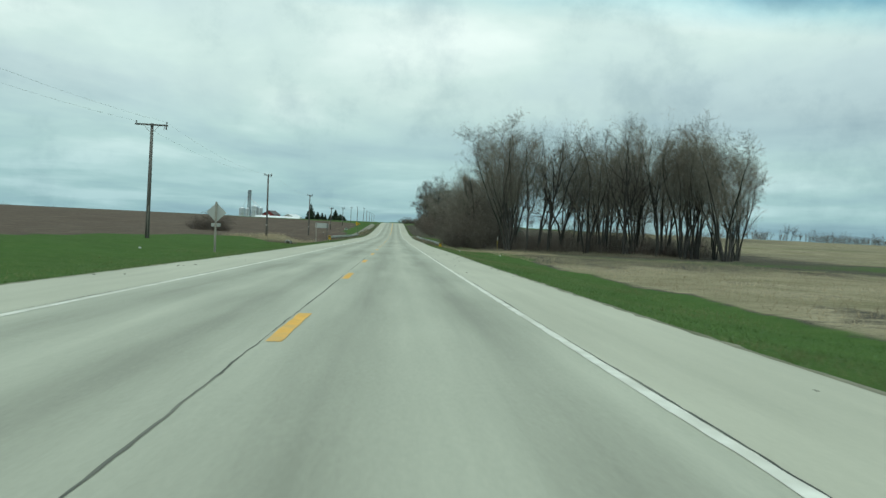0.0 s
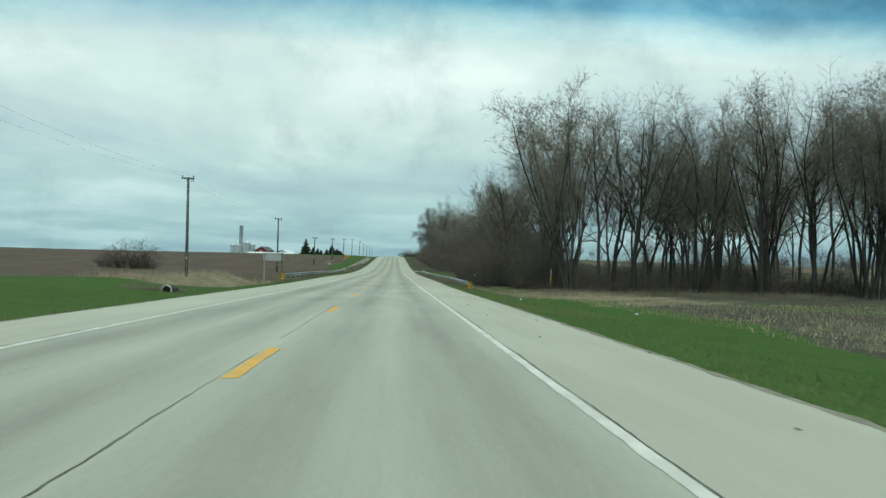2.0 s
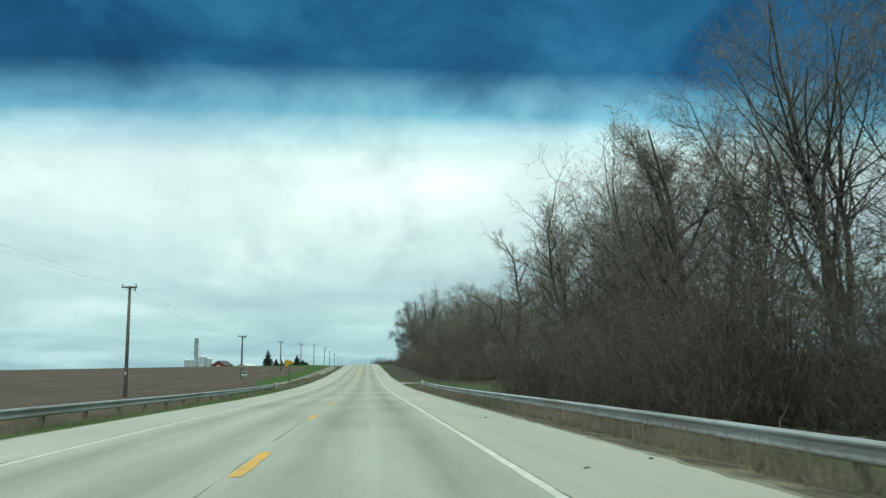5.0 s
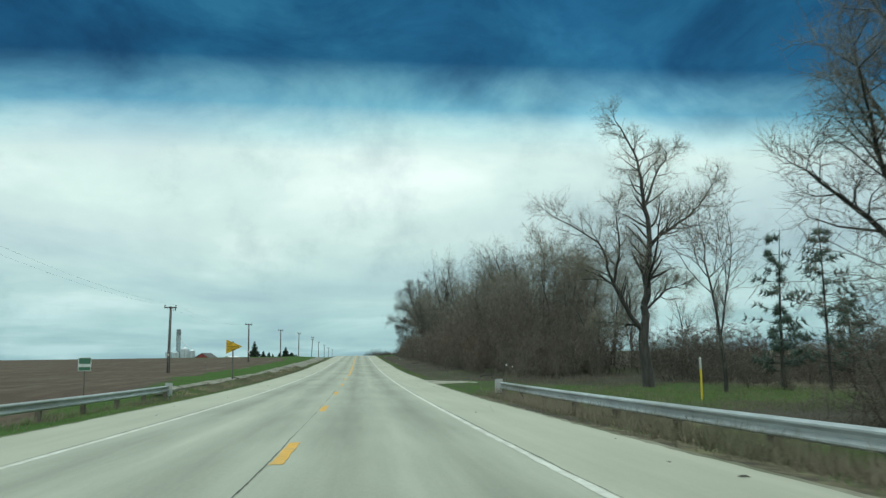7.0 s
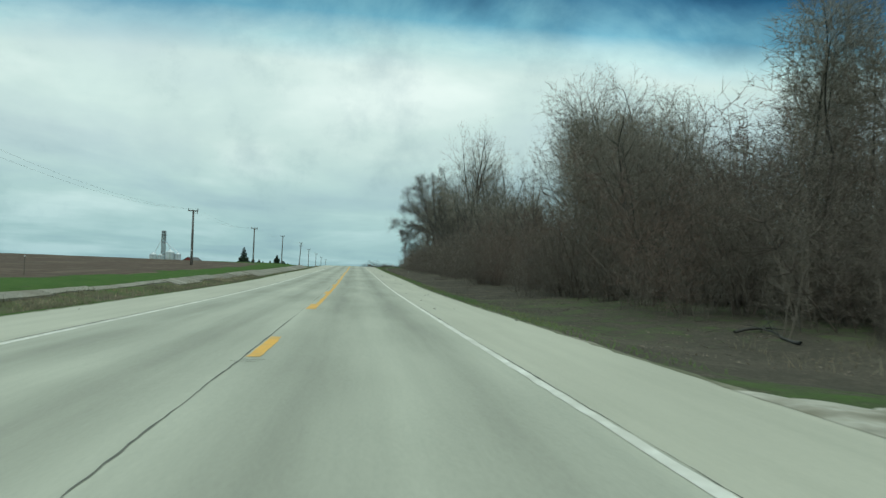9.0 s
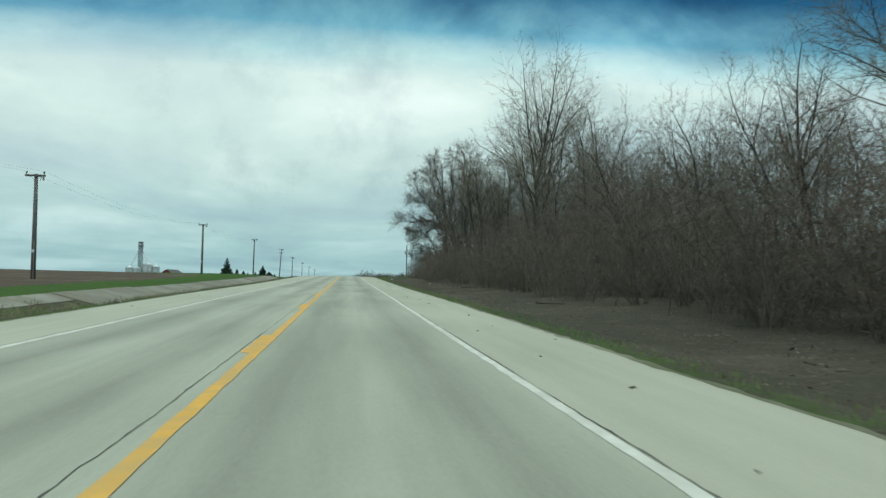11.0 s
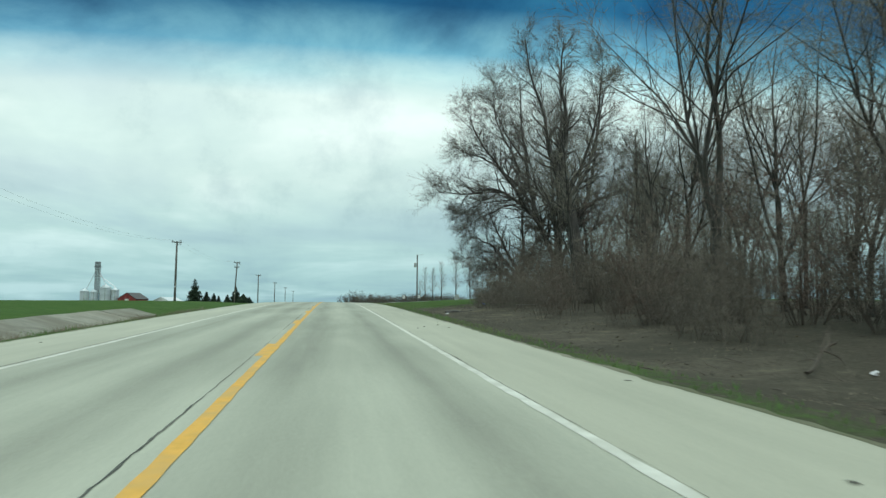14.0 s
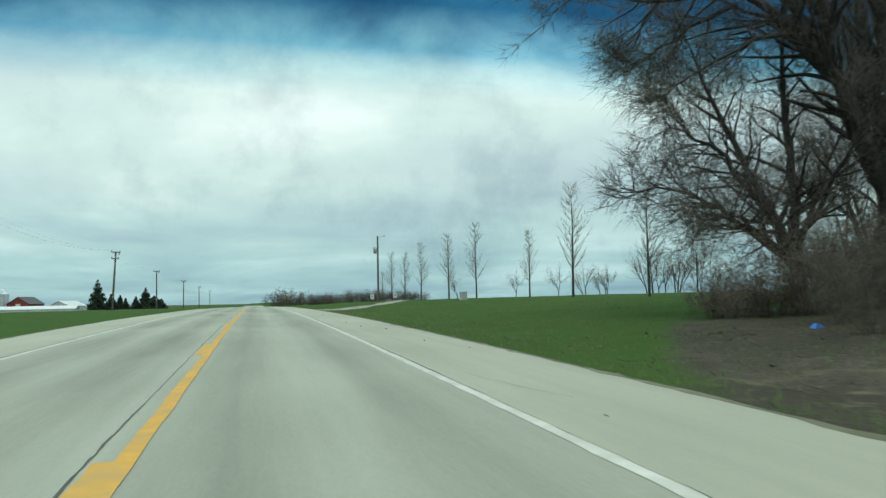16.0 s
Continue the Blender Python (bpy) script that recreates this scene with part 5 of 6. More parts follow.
# small sign and slim posts
x, y = -11.0, 206.2
g = gz(x, y)
sign = thing("small_sign", (x, y, g), "small green and white sign on a thin steel post", "road sign")
c = -1.24 - g
part("post", Build().box((0, 0.03, c / 2 - 0.1), (0.05, 0.04, c + 0.5)), RAILPOST, sign)
panel = part("panel", prism(rounded([(-0.28, c - 0.3), (0.28, c - 0.3), (0.28, c + 0.3), (-0.28, c + 0.3)], 0.04), -0.01, 0.0), WHITE, sign)
part("upper_field", prism([(-0.25, c + 0.02), (0.25, c + 0.02), (0.25, c + 0.27), (-0.25, c + 0.27)], -0.015, -0.011), GREENSIGN, panel)
part("lower_field", prism([(-0.25, c - 0.27), (0.25, c - 0.27), (0.25, c - 0.12), (-0.25, c - 0.12)], -0.015, -0.011), GREENSIGN, panel)

for x, y, h in ((19.0, 137.0, 2.3), (17.75, 207.0, 2.1)):
    g = gz(x, y)
    root = thing("marker_post", (x, y, g), "slim yellow pipeline marker post with a white top", "marker post", "pipeline markers")
    part("tube", Build().tube([(0, 0, -0.3), (0, 0, h * 0.72)], [0.05, 0.05], 10), POSTYELLOW, root)
    part("cap", Build().tube([(0, 0, h * 0.72), (0, 0, h * 0.97), (0, 0, h)], [0.049, 0.049, 0.02], 10), WHITE, root)
for x, y, z in ((8.4, 115.4, -1.0), (7.8, 205.3, -1.5), (10.7, 219, -1.7), (-9.4, 123.0, -0.9), (-16.0, 262, -1.2)):
    g = gz(x, y)
    h = z - g
    root = thing("delineator", (x, y, g), "thin steel delineator post with a round white reflector", "delineator", "delineator posts")
    part("post", Build().box((0, 0, h / 2 - 0.15), (0.022, 0.03, h + 0.3)), RAILPOST, root)
    part("reflector", Build().tube([(0, -0.03, h), (0, -0.015, h)], [0.04, 0.043], 10), WHITE, root)

# small boards and a box by the lane across the lawn
for x, y, h in ((13.2, 474.0, 0.95), (16.0, 476.0, 0.9)):
    g = gz(x, y)
    board = thing("yard_sign", (x, y, g), "small white board on a thin post beside the lane", "sign", "boards by the lane")
    part("post", Build().box((0, 0.02, h / 2 - 0.1), (0.05, 0.05, h + 0.2)), POLEWOOD, board)
    part("panel", prism(rounded([(-0.2, h - 0.3), (0.2, h - 0.3), (0.2, h + 0.2), (-0.2, h + 0.2)], 0.03), -0.02, -0.005), WHITE, board, "white board with a dark mark")
    part("mark", Build().box((0, -0.024, h - 0.02), (0.14, 0.006, 0.12)), BLACK, board)
g = gz(20.6, 464.0)
cabinet = thing("utility_box", (20.6, 464.0, g), "pale grey utility box standing on the lawn", "utility box")
part("body", Build().box((0, 0, 0.35), (0.62, 0.5, 0.8), None, 0.94), GALV, cabinet)
part("lid", Build().box((0, 0, 0.78), (0.66, 0.54, 0.07)), WHITE, cabinet)

# ---------------------------------------------------------------- guardrails


def guardrail(xa, ya, xb, yb, drop_a, drop_b, side):
    """A W-beam on wooden posts, its upper edge drop_* above the road's surface."""
    root = thing("guardrail", (xa, ya, 0), "weathered galvanised W-beam guardrail on wooden posts", "guardrail", "guardrails at the creek")
    n = int((yb - ya) / 3.81)
    prof = [(0.00, 0.155), (0.035, 0.15), (0.083, 0.115), (0.083, 0.085), (0.0, 0.025), (0.0, -0.025), (0.083, -0.085), (0.083, -0.115), (0.035, -0.15), (0.0, -0.155)]

    def mid(u):
        y = ya + (yb - ya) * u
        return xa + (xb - xa) * u, y, float(rise(y)) + drop_a + (drop_b - drop_a) * u - 0.16
    for i in range(n):
        grid = []
        for k in range(3):
            x, y, z = mid(min((i + k / 2 * 1.03) / n, 1.0))
            lap = 0.006 * (1 - k)
            grid.append([(x - side * (a + 0.002 * (i % 2) + lap) - xa, y - ya, z + b) for a, b in prof])
        b = Build().sheet(grid)
        b.sheet([[(p[0] + side * 0.004, p[1], p[2]) for p in row] for row in grid])
        part("beam", b, GALV, root)
    for i in range(n + 1):
        x, y, z = mid(i / n)
        g = gz(x + side * 0.2, y)
        lift = 0.04 * math.sin(i * 12.9)
        part("post", Build().box((x + side * 0.13 - xa, y - ya, (z + 0.11 + lift + g - 0.5) / 2), (0.15, 0.15, z + 0.11 + lift - g + 0.5)), RAILPOST, root)
    return root


guardrail(7.85, 115.2, 7.35, 204.2, 0.24, 0.42, 1)
guardrail(-8.45, 124.0, -8.2, 209.8, 0.36, 0.32, -1)


def object_marker(x, y, z, w, h, striped, way):
    g = gz(x, y)
    root = thing("object_marker", (x, y, g), "yellow and black striped hazard panel at the guardrail's end" if striped else "grey back of a hazard panel at the guardrail's end", "hazard panel", "guardrail end panels")
    c = z - g
    part("post", Build().box((0, 0.05, c / 2 - 0.1), (0.07, 0.05, c + h / 2 + 0.3)), GALV, root)
    panel = part("panel", prism(rounded([(-w / 2, c - h / 2), (w / 2, c - h / 2), (w / 2, c + h / 2), (-w / 2, c + h / 2)], 0.02), 0.0, 0.012), YELLOW if striped else SIGNBACK, root)
    if striped:
        # diagonal bars, cut off at the panel's edge
        step, k = 0.19, 0
        t = -h
        while t < h + w:
            poly = []
            for u in (0, 1):
                poly.append((u, t + way * (u - 0.5) * w))
            zs = [(-w / 2 + w * u, z0) for u, z0 in poly] + [(-w / 2 + w * u, z0 + step / 2) for u, z0 in poly[::-1]]
            zs = [(a, min(max(b, -h / 2 + 0.004), h / 2 - 0.004) + c) for a, b in zs]
            if max(b for _, b in zs) - min(b for _, b in zs) > 0.01:
                part("stripe", prism(zs, -0.005, -0.001), BLACK, panel)
            t += step
    return root


object_marker(7.96, 114.95, -1.8, 0.38, 0.56, True, 1)
object_marker(-8.5, 123.6, -1.69, 0.38, 0.56, True, -1)
object_marker(7.3, 204.45, -2.4, 0.36, 0.6, False, 1)
object_marker(-8.2, 210.0, -2.5, 0.36, 0.6, False, 1)

# ---------------------------------------------------------------- culverts, driveway, lane


def pipe_end(x, y, z, r, turn, label, rim):
    root = thing("culvert", (x, y, z), label, "culvert")
    root.rotation_euler = (0, 0, radians(turn))
    a = Build()
    n = 20
    ring = lambda rr, yy: [(rr * math.cos(2 * math.pi * k / n), yy, rr * math.sin(2 * math.pi * k / n)) for k in range(n)]
    rings = ring(r * 0.82, 0.9) + ring(r * 0.82, 0) + ring(r, 0) + ring(r, 0.9)
    f = []
    for i in range(3):
        for k in range(n):
            j = (k + 1) % n
            f.append((i * n + k, i * n + j, (i + 1) * n + j, (i + 1) * n + k))
    f.append(tuple(range(n)))
    a.add(rings, f)
    part("pipe", a, DARKPIPE, root)
    b = Build()
    pts = [(r * 1.06 * math.cos(t), -0.02, r * 1.06 * math.sin(t)) for t in np.linspace(-0.4, math.pi + 0.4, 15)]
    b.tube(pts, [r * 0.16] * 15, 6)
    part("collar", b, rim, root)
    return root


pipe_end(-11.1, 95.3, gz(-11.1, 95.3) + 0.05, 0.29, -12, "dark culvert pipe with a pale collar in the grass bank", SIGNBACK)
pipe_end(8.5, 209.8, -3.1, 0.17, 0, "small black drain pipe in the verge", DARKPIPE)


# concrete slabs that pave the ditch's far slope, broken and silted
paved = tagged(new("paved_ditch"), "broken grey concrete slabs paving the roadside ditch", "ditch", kind="structure")
rs = random.Random(64)
y = 213.0
while y < 386:
    span = rs.uniform(4.5, 8.5) if y < 270 else rs.uniform(6, 12)
    y1 = min(y + span, 387)
    lean, slip = rs.uniform(-0.03, 0.03), rs.uniform(-0.02, 0.05)
    top_edge, low_edge = 9.9 + rs.uniform(-0.1, 0.12), 7.95 + rs.uniform(-0.15, 0.2)
    if y < 292:
        low_edge = (9.3 if y < 262 else 9.0) + rs.uniform(-0.2, 0.2)
    grid, under = [], []
    for k in range(6):
        yy = y + (y1 - y) * k / 5
        line, below = [], []
        for j in range(5):
            u = j / 4
            a = low_edge + (top_edge - low_edge) * u + rs.uniform(-0.03, 0.03) * (j in (0, 4))
            z = float(rise(yy)) - 0.44 + 0.24 * (a - 8.15) + slip + lean * (k / 5 - 0.5) + rs.uniform(-0.006, 0.006)
            line.append((-a, yy + 0.25 * (u - 0.5), z))
            below.append((-a, yy + 0.25 * (u - 0.5), z - 0.14))
        grid.append(line)
        under.append(below)
    b = Build().sheet(grid)
    b.sheet([[row[-1] for row in grid], [row[-1] for row in under]]).sheet([[row[0] for row in under], [row[0] for row in grid]])
    b.sheet([under[0], grid[0]]).sheet([grid[-1], under[-1]])
    part("slab", b, DITCHSLAB, paved)
    y = y1 + rs.choice((0.04, 0.06, 0.1, 0.3))


def lane(points, width, name, label, material):
    left, right = [], []
    pts = [Vector(p) for p in points]
    for i, p in enumerate(pts):
        d = (pts[min(i + 1, len(pts) - 1)] - pts[max(i - 1, 0)]).normalized()
        nrm = Vector((-d.y, d.x))
        w = width * (1 + 0.12 * math.sin(i * 2.3))
        a, b = p + nrm * w / 2, p - nrm * w / 2
        left.append((a.x, a.y, gz(a.x, a.y) + 0.03))
        right.append((b.x, b.y, gz(b.x, b.y) + 0.03))
    mid = [((a[0] + b[0]) / 2, (a[1] + b[1]) / 2, (a[2] + b[2]) / 2 + 0.03) for a, b in zip(left, right)]
    tagged(part(name, Build().strip(mid, left).strip(right, mid), material), label, "gravel track", kind="structure")


apron = []
jag = random.Random(31)
for i in range(19):
    a = 5.74 + 0.17 * i
    u = i / 18
    near = 217.6 + 3.2 * math.sqrt(u) + jag.uniform(-0.25, 0.25)
    far = 227.2 - 3.0 * math.sqrt(u) + jag.uniform(-0.25, 0.25)
    apron.append([(a, near + (far - near) * k / 14, gz(a, near + (far - near) * k / 14) + (0.035 if 0 < k < 14 and i < 18 else -0.02)) for k in range(15)])
for k, p in enumerate(apron[0]):
    apron[0][k] = (5.74, p[1], float(rise(p[1])) + crown(5.74) - 0.006)
tagged(part("driveway", Build().sheet(apron), GRAVEL, smooth=True), "pale gravel driveway leaving the road beside the wood", "gravel track", kind="structure")
lane([(6.2 + 0.9 * i, 452 + 2.2 * i + 0.05 * i * i) for i in range(24)], 2.6, "farm_lane", "pale gravel lane climbing across the lawn", GRAVEL)

# ---------------------------------------------------------------- farm on the left


def grain_bin(x, y, r, h, top):
    root = thing("grain_bin", (x, y, top - h - r * 0.45), "round galvanised steel grain bin with a conical roof", "grain bin", "grain bins of the farm")
    b = Build()
    k = 12
    pts, rad = [], []
    for i in range(k + 1):
        for s in (0.0, 0.5):
            if i + s <= k:
                pts.append((0, 0, h * (i + s) / k))
                rad.append(r + (0.06 if s else 0.0))
    b.tube(pts, rad, 24)
    part("wall", b, STEEL, root)
    part("roof", Build().tube([(0, 0, h), (0, 0, h + r * 0.56), (0, 0, h + r * 0.62)], [r * 1.04, r * 0.15, r * 0.12], 24), STEEL, root)
    part("ladder", Build().box((0.6, -r - 0.12, h / 2), (0.5, 0.08, h)), GALV, root)
    return root


for x, r, top in ((-180, 3.3, 10.2), (-173.5, 2.6, 9.4), (-165.2, 4.0, 13.2), (-158.4, 2.8, 11.0)):
    grain_bin(x, 966, r, 15.0, top)
leg = thing("elevator_tower", (-172.4, 970, -0.5), "tall grey lattice grain elevator leg with spouts", "grain elevator")
for sx in (-1.6, 1.6):
    for sy in (-1.2, 1.2):
        part("column", Build().box((sx, sy, 14.5), (0.34, 0.34, 31)), TOWERSTEEL, leg)
for i in range(11):
    for sy in (-1.2, 1.2):
        part("brace", Build().box((0, sy, 2 + 2.6 * i), (3.4, 0.24, 0.28)).box((0, sy, 3.3 + 2.6 * i), (4.2, 0.2, 0.24), (0, 38 if (i + (sy > 0)) % 2 else -38, 0)), TOWERSTEEL, leg)
for sx in (-0.5, 0.5):
    part("casing", Build().box((sx, 0, 14.5), (0.5, 0.6, 31)), TOWERSTEEL, leg)
part("platform", Build().box((0, 0, 27.4), (5.0, 3.4, 0.3)), TOWERSTEEL, leg)
part("head", Build().box((0, 0, 30.4), (3.6, 2.0, 1.6)), TOWERSTEEL, leg)
for tx, tz in ((7.2, 13.0), (-7.0, 10.5), (14, 12.0)):
    part("spout", Build().tube([(0, 0, 27 if tx < 8 else 22), (tx, -2, tz)], [0.22, 0.22], 6), STEEL, leg)


def gable_building(name, x, y, z, w, d, wall, ridge, label, cat, wallmat, roofmat, turn=0):
    root = thing(name, (x, y, z), label, cat)
    root.rotation_euler = (0, 0, radians(turn))
    e, p = wall, ridge
    part("walls", Build().add([(-w / 2, -d / 2, -5), (w / 2, -d / 2, -5), (w / 2, d / 2, -5), (-w / 2, d / 2, -5), (-w / 2, -d / 2, e), (w / 2, -d / 2, e), (w / 2, d / 2, e), (-w / 2, d / 2, e), (0, -d / 2, p), (0, d / 2, p)],
                              [(0, 1, 5, 8, 4), (2, 3, 7, 9, 6), (1, 2, 6, 5), (3, 0, 4, 7)]), wallmat, root)
    o = 0.5
    for s in (-1, 1):
        q = [(0, -d / 2 - o, p + 0.15), (0, d / 2 + o, p + 0.15), (s * (w / 2 + o), d / 2 + o, e - 0.3), (s * (w / 2 + o), -d / 2 - o, e - 0.3)]
        q2 = [(a, b, c + 0.25) for a, b, c in q]
        part("roof", Build().add(q + q2, [(0, 1, 2, 3), (7, 6, 5, 4), (0, 3, 7, 4), (1, 5, 6, 2), (3, 2, 6, 7), (0, 4, 5, 1)]), roofmat, root)
    return root


gable_building("barn", -144.5, 962, 0.1, 15, 16, 3.0, 7.2, "red wooden barn with a dark grey gable roof", "barn", REDWALL, ROOF, -20)
part("door", Build().box((0, -8.06, 1.0), (3.2, 0.12, 4.0)), WHITE, bpy.data.objects["barn"], "pale sliding barn door")
gable_building("shed", -122, 975, -0.6, 15, 20, 2.0, 5.0, "white shed with a low pale gable roof", "shed", WHITE, WHITEROOF, -20)
gable_building("long_shed", -133, 936, -2.2, 10, 50, 1.9, 3.4, "long low white metal shed roof behind the field", "shed", WHITE, WHITEROOF, 88)


def spruce(x, y, top, r, seed, g):
    h = top - g
    pl = Plant(seed)
    root = thing("spruce", (x, y, g), "dark green spruce with drooping boughs", "conifer", "spruces by the farm")
    part("trunk", Build().tube([(0, 0, -0.3), (0, 0, h * 0.95)], [0.022 * h, 0.01], 6), BARK, root)
    tiers, few = 24, 10
    for i in range(tiers):
        t = i / tiers
        rr = r * (1 - t) ** 0.85 * pl.r.uniform(0.72, 1.12)
        zz = h * (0.05 + 0.93 * t)
        m = 9 if t < 0.7 else 6
        for k in range(m):
            if pl.r.random() < 0.12:
                continue
            a = 2 * math.pi * (k + pl.r.random()) / m
            d = Vector((math.cos(a), math.sin(a), -0.10 + 0.5 * t))
            limb = pl.limb((0, 0, zz), d, rr, 0.03, 3, 0.08, 0.0, 0.3, 3)
            for j in limb:
                pl.spray(j, max(0.55, rr * 0.36), max(0.05, rr * 0.11), few, 62, -0.12)
            pl.spray((Vector((0, 0, zz)), d), max(0.6, rr * 0.5), 0.08, 4, 40, 0.0)
    v, q = pl.arrays([3, 1])
    part("crown", raw_mesh("crown", v, q, NEEDLE), NEEDLE, root)
    return root


for i, (x, top, r) in enumerate([(-95.2, 18.2, 4.7), (-87.5, 8.8, 3.4), (-82.8, 7.8, 2.8), (-78.7, 5.8, 2.6), (-72.9, 6.8, 2.8), (-67.4, 12.6, 3.9), (-61.5, 7.2, 5.0), (-57.5, 5.0, 3.2)]):
    spruce(x, 930 + 3 * (i % 3), top, r * 1.35, 100 + i, -3.8)


def pale_pine(x, y, top, r, seed):
    g = gz(x, y)
    h = top - g
    pl = Plant(seed)
    root = thing("pine", (x, y, g), "thin pale green pine with gappy layered boughs", "conifer", "pines between the woods")
    wood = Plant(seed + 1)
    wood.limb((0, 0, -0.3), (0, 0, 1), h + 0.3, 0.11, 8, 0.012, 0.03, 0.12, 8)
    for i in range(13):
        t = 0.16 + 0.82 * i / 13 + pl.r.uniform(-0.02, 0.02)
        for k in range(4 + pl.r.randrange(2)):
            if pl.r.random() < 0.22:
                continue
            a = pl.r.uniform(0, 2 * math.pi)
            rr = max(r * (1.05 - t) ** 0.8 * pl.r.uniform(0.55, 1.15), 0.25)
            for j in wood.limb((0, 0, h * t), (math.cos(a), math.sin(a), 0.05), rr, 0.02, 4, 0.1, 0.06, 0.3, 3):
                if j[3] > 0.3:
                    pl.spray(j, 0.42, 0.03, 16, 62, 0.14)
    v, q = wood.arrays([8, 3])
    part("trunk", raw_mesh("trunk", v, q, BARK), BARK, root)
    v, q = pl.arrays([1])
    part("crown", raw_mesh("crown", v, q, PALENEEDLE), PALENEEDLE, root)
    return root


for i, (x, y, top, r) in enumerate([(26.0, 214.5, 6.4, 2.5), (28.1, 213, 6.8, 2.8), (33.5, 210, 3.6, 2.0), (31.5, 216, 2.8, 1.8), (27.8, 217.5, 2.2, 1.6)]):
    pale_pine(x, y, top, r, 120 + 2 * i)

# ---------------------------------------------------------------- scrub, hedges and far woods

tangle("scrub", [(-36 + dx, 164 + dy, s, a, k) for dx, dy, s, a, k in ((0.6, 0, 1.15, 0, 0), (2.0, 0.5, 0.7, 1, 3), (-1.6, 0.4, 0.7, 3, 1), (-3.2, 1.2, 0.55, 2, 2), (3.4, 0.8, 0.45, 5, 1))],
       BUSH, "dark leafless scrub in a field corner", UNDER)
tangle("hedge", [(11 + 1.5 * i + rnd.uniform(-1, 1), 690 + 6 * (i % 5), rnd.uniform(0.55, 0.95), i, i % 4) for i in range(36)] + [(19 + 3 * (i % 4), 880 + 9 * i, rnd.uniform(1.0, 1.4), i, i % 4) for i in range(8)], FARCLUMPS, "low leafless hedge beyond the crest", BRUSH)
tangle("hedge", [(13 + 1.25 * i + rnd.uniform(-0.5, 0.5), 572 + 3 * (i % 3), rnd.uniform(0.5, 0.85), i, i % 4) for i in range(22)], BUSH, "dark leafless hedge behind the lawn", UNDER)
tangle("hedge", [(8.5, 704, 1.5, 0, 0), (12, 708, 1.9, 1, 1), (15.5, 706, 1.5, 2, 2), (19, 712, 1.2, 3, 3)], BUSH, "round bare bushes beside the road over the crest", UNDER)
tangle("distant_trees", [(rnd.uniform(340, 760), rnd.uniform(760, 900), rnd.uniform(2.2, 4.2), i, i % 4) for i in range(60)], SCRUB, "distant line of bare trees beyond the fields", BRUSH)
tangle("distant_trees", [(rnd.uniform(-900, -380), rnd.uniform(1000, 1150), rnd.uniform(1.6, 2.6), i, i % 4) for i in range(20)], SCRUB, "distant line of bare trees on the left skyline", BRUSH)

# ---------------------------------------------------------------- grass, stubble, litter


def blades(name, count, spot, height, width, material, label, seed, lean=0.35):
    r = np.random.RandomState(seed)
    x, y = spot(r, count)
    z = ground_height(x, y)
    keep = np.abs(x) > 5.95
    x, y, z = x[keep], y[keep], z[keep]
    n = len(x)
    a = r.uniform(0, 2 * math.pi, n)
    h = height[0] + (height[1] - height[0]) * r.rand(n) ** 1.5
    w = width * (0.6 + 0.8 * r.rand(n))
    lx, ly = lean * h * r.randn(n), lean * h * r.randn(n)
    p = np.stack([x, y, z - 0.02], 1)
    side = np.stack([np.cos(a), np.sin(a), np.zeros(n)], 1) * w[:, None]
    back = np.stack([-np.sin(a), np.cos(a), np.zeros(n)], 1) * w[:, None] * 0.6
    tip = p + np.stack([lx, ly, h], 1)
    v = np.stack([p - side, p + side, p + back, tip], 1).reshape(-1, 3)
    t = (np.array([[0, 1, 3], [1, 2, 3], [2, 0, 3]])[None] + np.arange(n)[:, None, None] * 4).reshape(-1, 3)
    return tagged(new(name, raw_mesh(name, v, t, material)), label, "grass", kind="stuff")


def verge(side, lo, hi, y0, y1):
    def spot(r, n):
        return side * (lo + (hi - lo) * r.rand(n) ** 1.3), r.uniform(y0, y1, n)
    return spot


def clumped(side, lo, hi, y0, y1, per=14, size=0.35):
    def spot(r, n):
        m = max(n // per, 1)
        cx, cy = r.uniform(lo, hi, m), r.uniform(y0, y1, m)
        k = r.randint(0, m, n)
        return side * (cx[k] + size * r.randn(n)), cy[k] + size * r.randn(n)
    return spot


blades("verge_grass", 22000, verge(1, 5.95, 11.5, 0, 118), (0.05, 0.14), 0.018, GRASSBLADE, "short green verge grass", 1)
blades("verge_grass", 24000, verge(-1, 5.95, 12.5, 8, 210), (0.05, 0.14), 0.018, GRASSBLADE, "short green verge grass", 2)
blades("verge_grass", 4500, verge(1, 5.95, 7.0, 229, 400), (0.05, 0.16), 0.018, GRASSBLADE, "thin green grass at the pavement's edge", 3)
blades("dry_grass", 2200, clumped(1, 12.5, 22, 92, 150), (0.1, 0.32), 0.016, DRYBLADE, "tall dry tan grass in front of the wood", 4)
blades("stubble", 16000, verge(1, 13.2, 42, 8, 100), (0.06, 0.28), 0.018, DRYBLADE, "tan stubble standing in the field", 5)
blades("dry_grass", 4000, clumped(-1, 13, 22, 110, 152), (0.25, 0.8), 0.016, DRYBLADE, "tall dry grass along the ditch", 6)
blades("ditch_weeds", 10000, clumped(-1, 6.2, 7.5, 212, 390, 26, 0.25), (0.06, 0.26), 0.016, WEED, "dead weeds along the paved ditch", 7)
blades("ditch_weeds", 9000, clumped(-1, 7.4, 9.3, 212, 296, 30, 0.3), (0.06, 0.24), 0.018, WEED, "matted dead weeds over the buried slabs", 24)
blades("dry_grass", 2500, clumped(-1, 7.6, 9.4, 214, 300, 40, 0.35), (0.05, 0.2), 0.016, DRYBLADE, "pale dry grass over the buried slabs", 25)
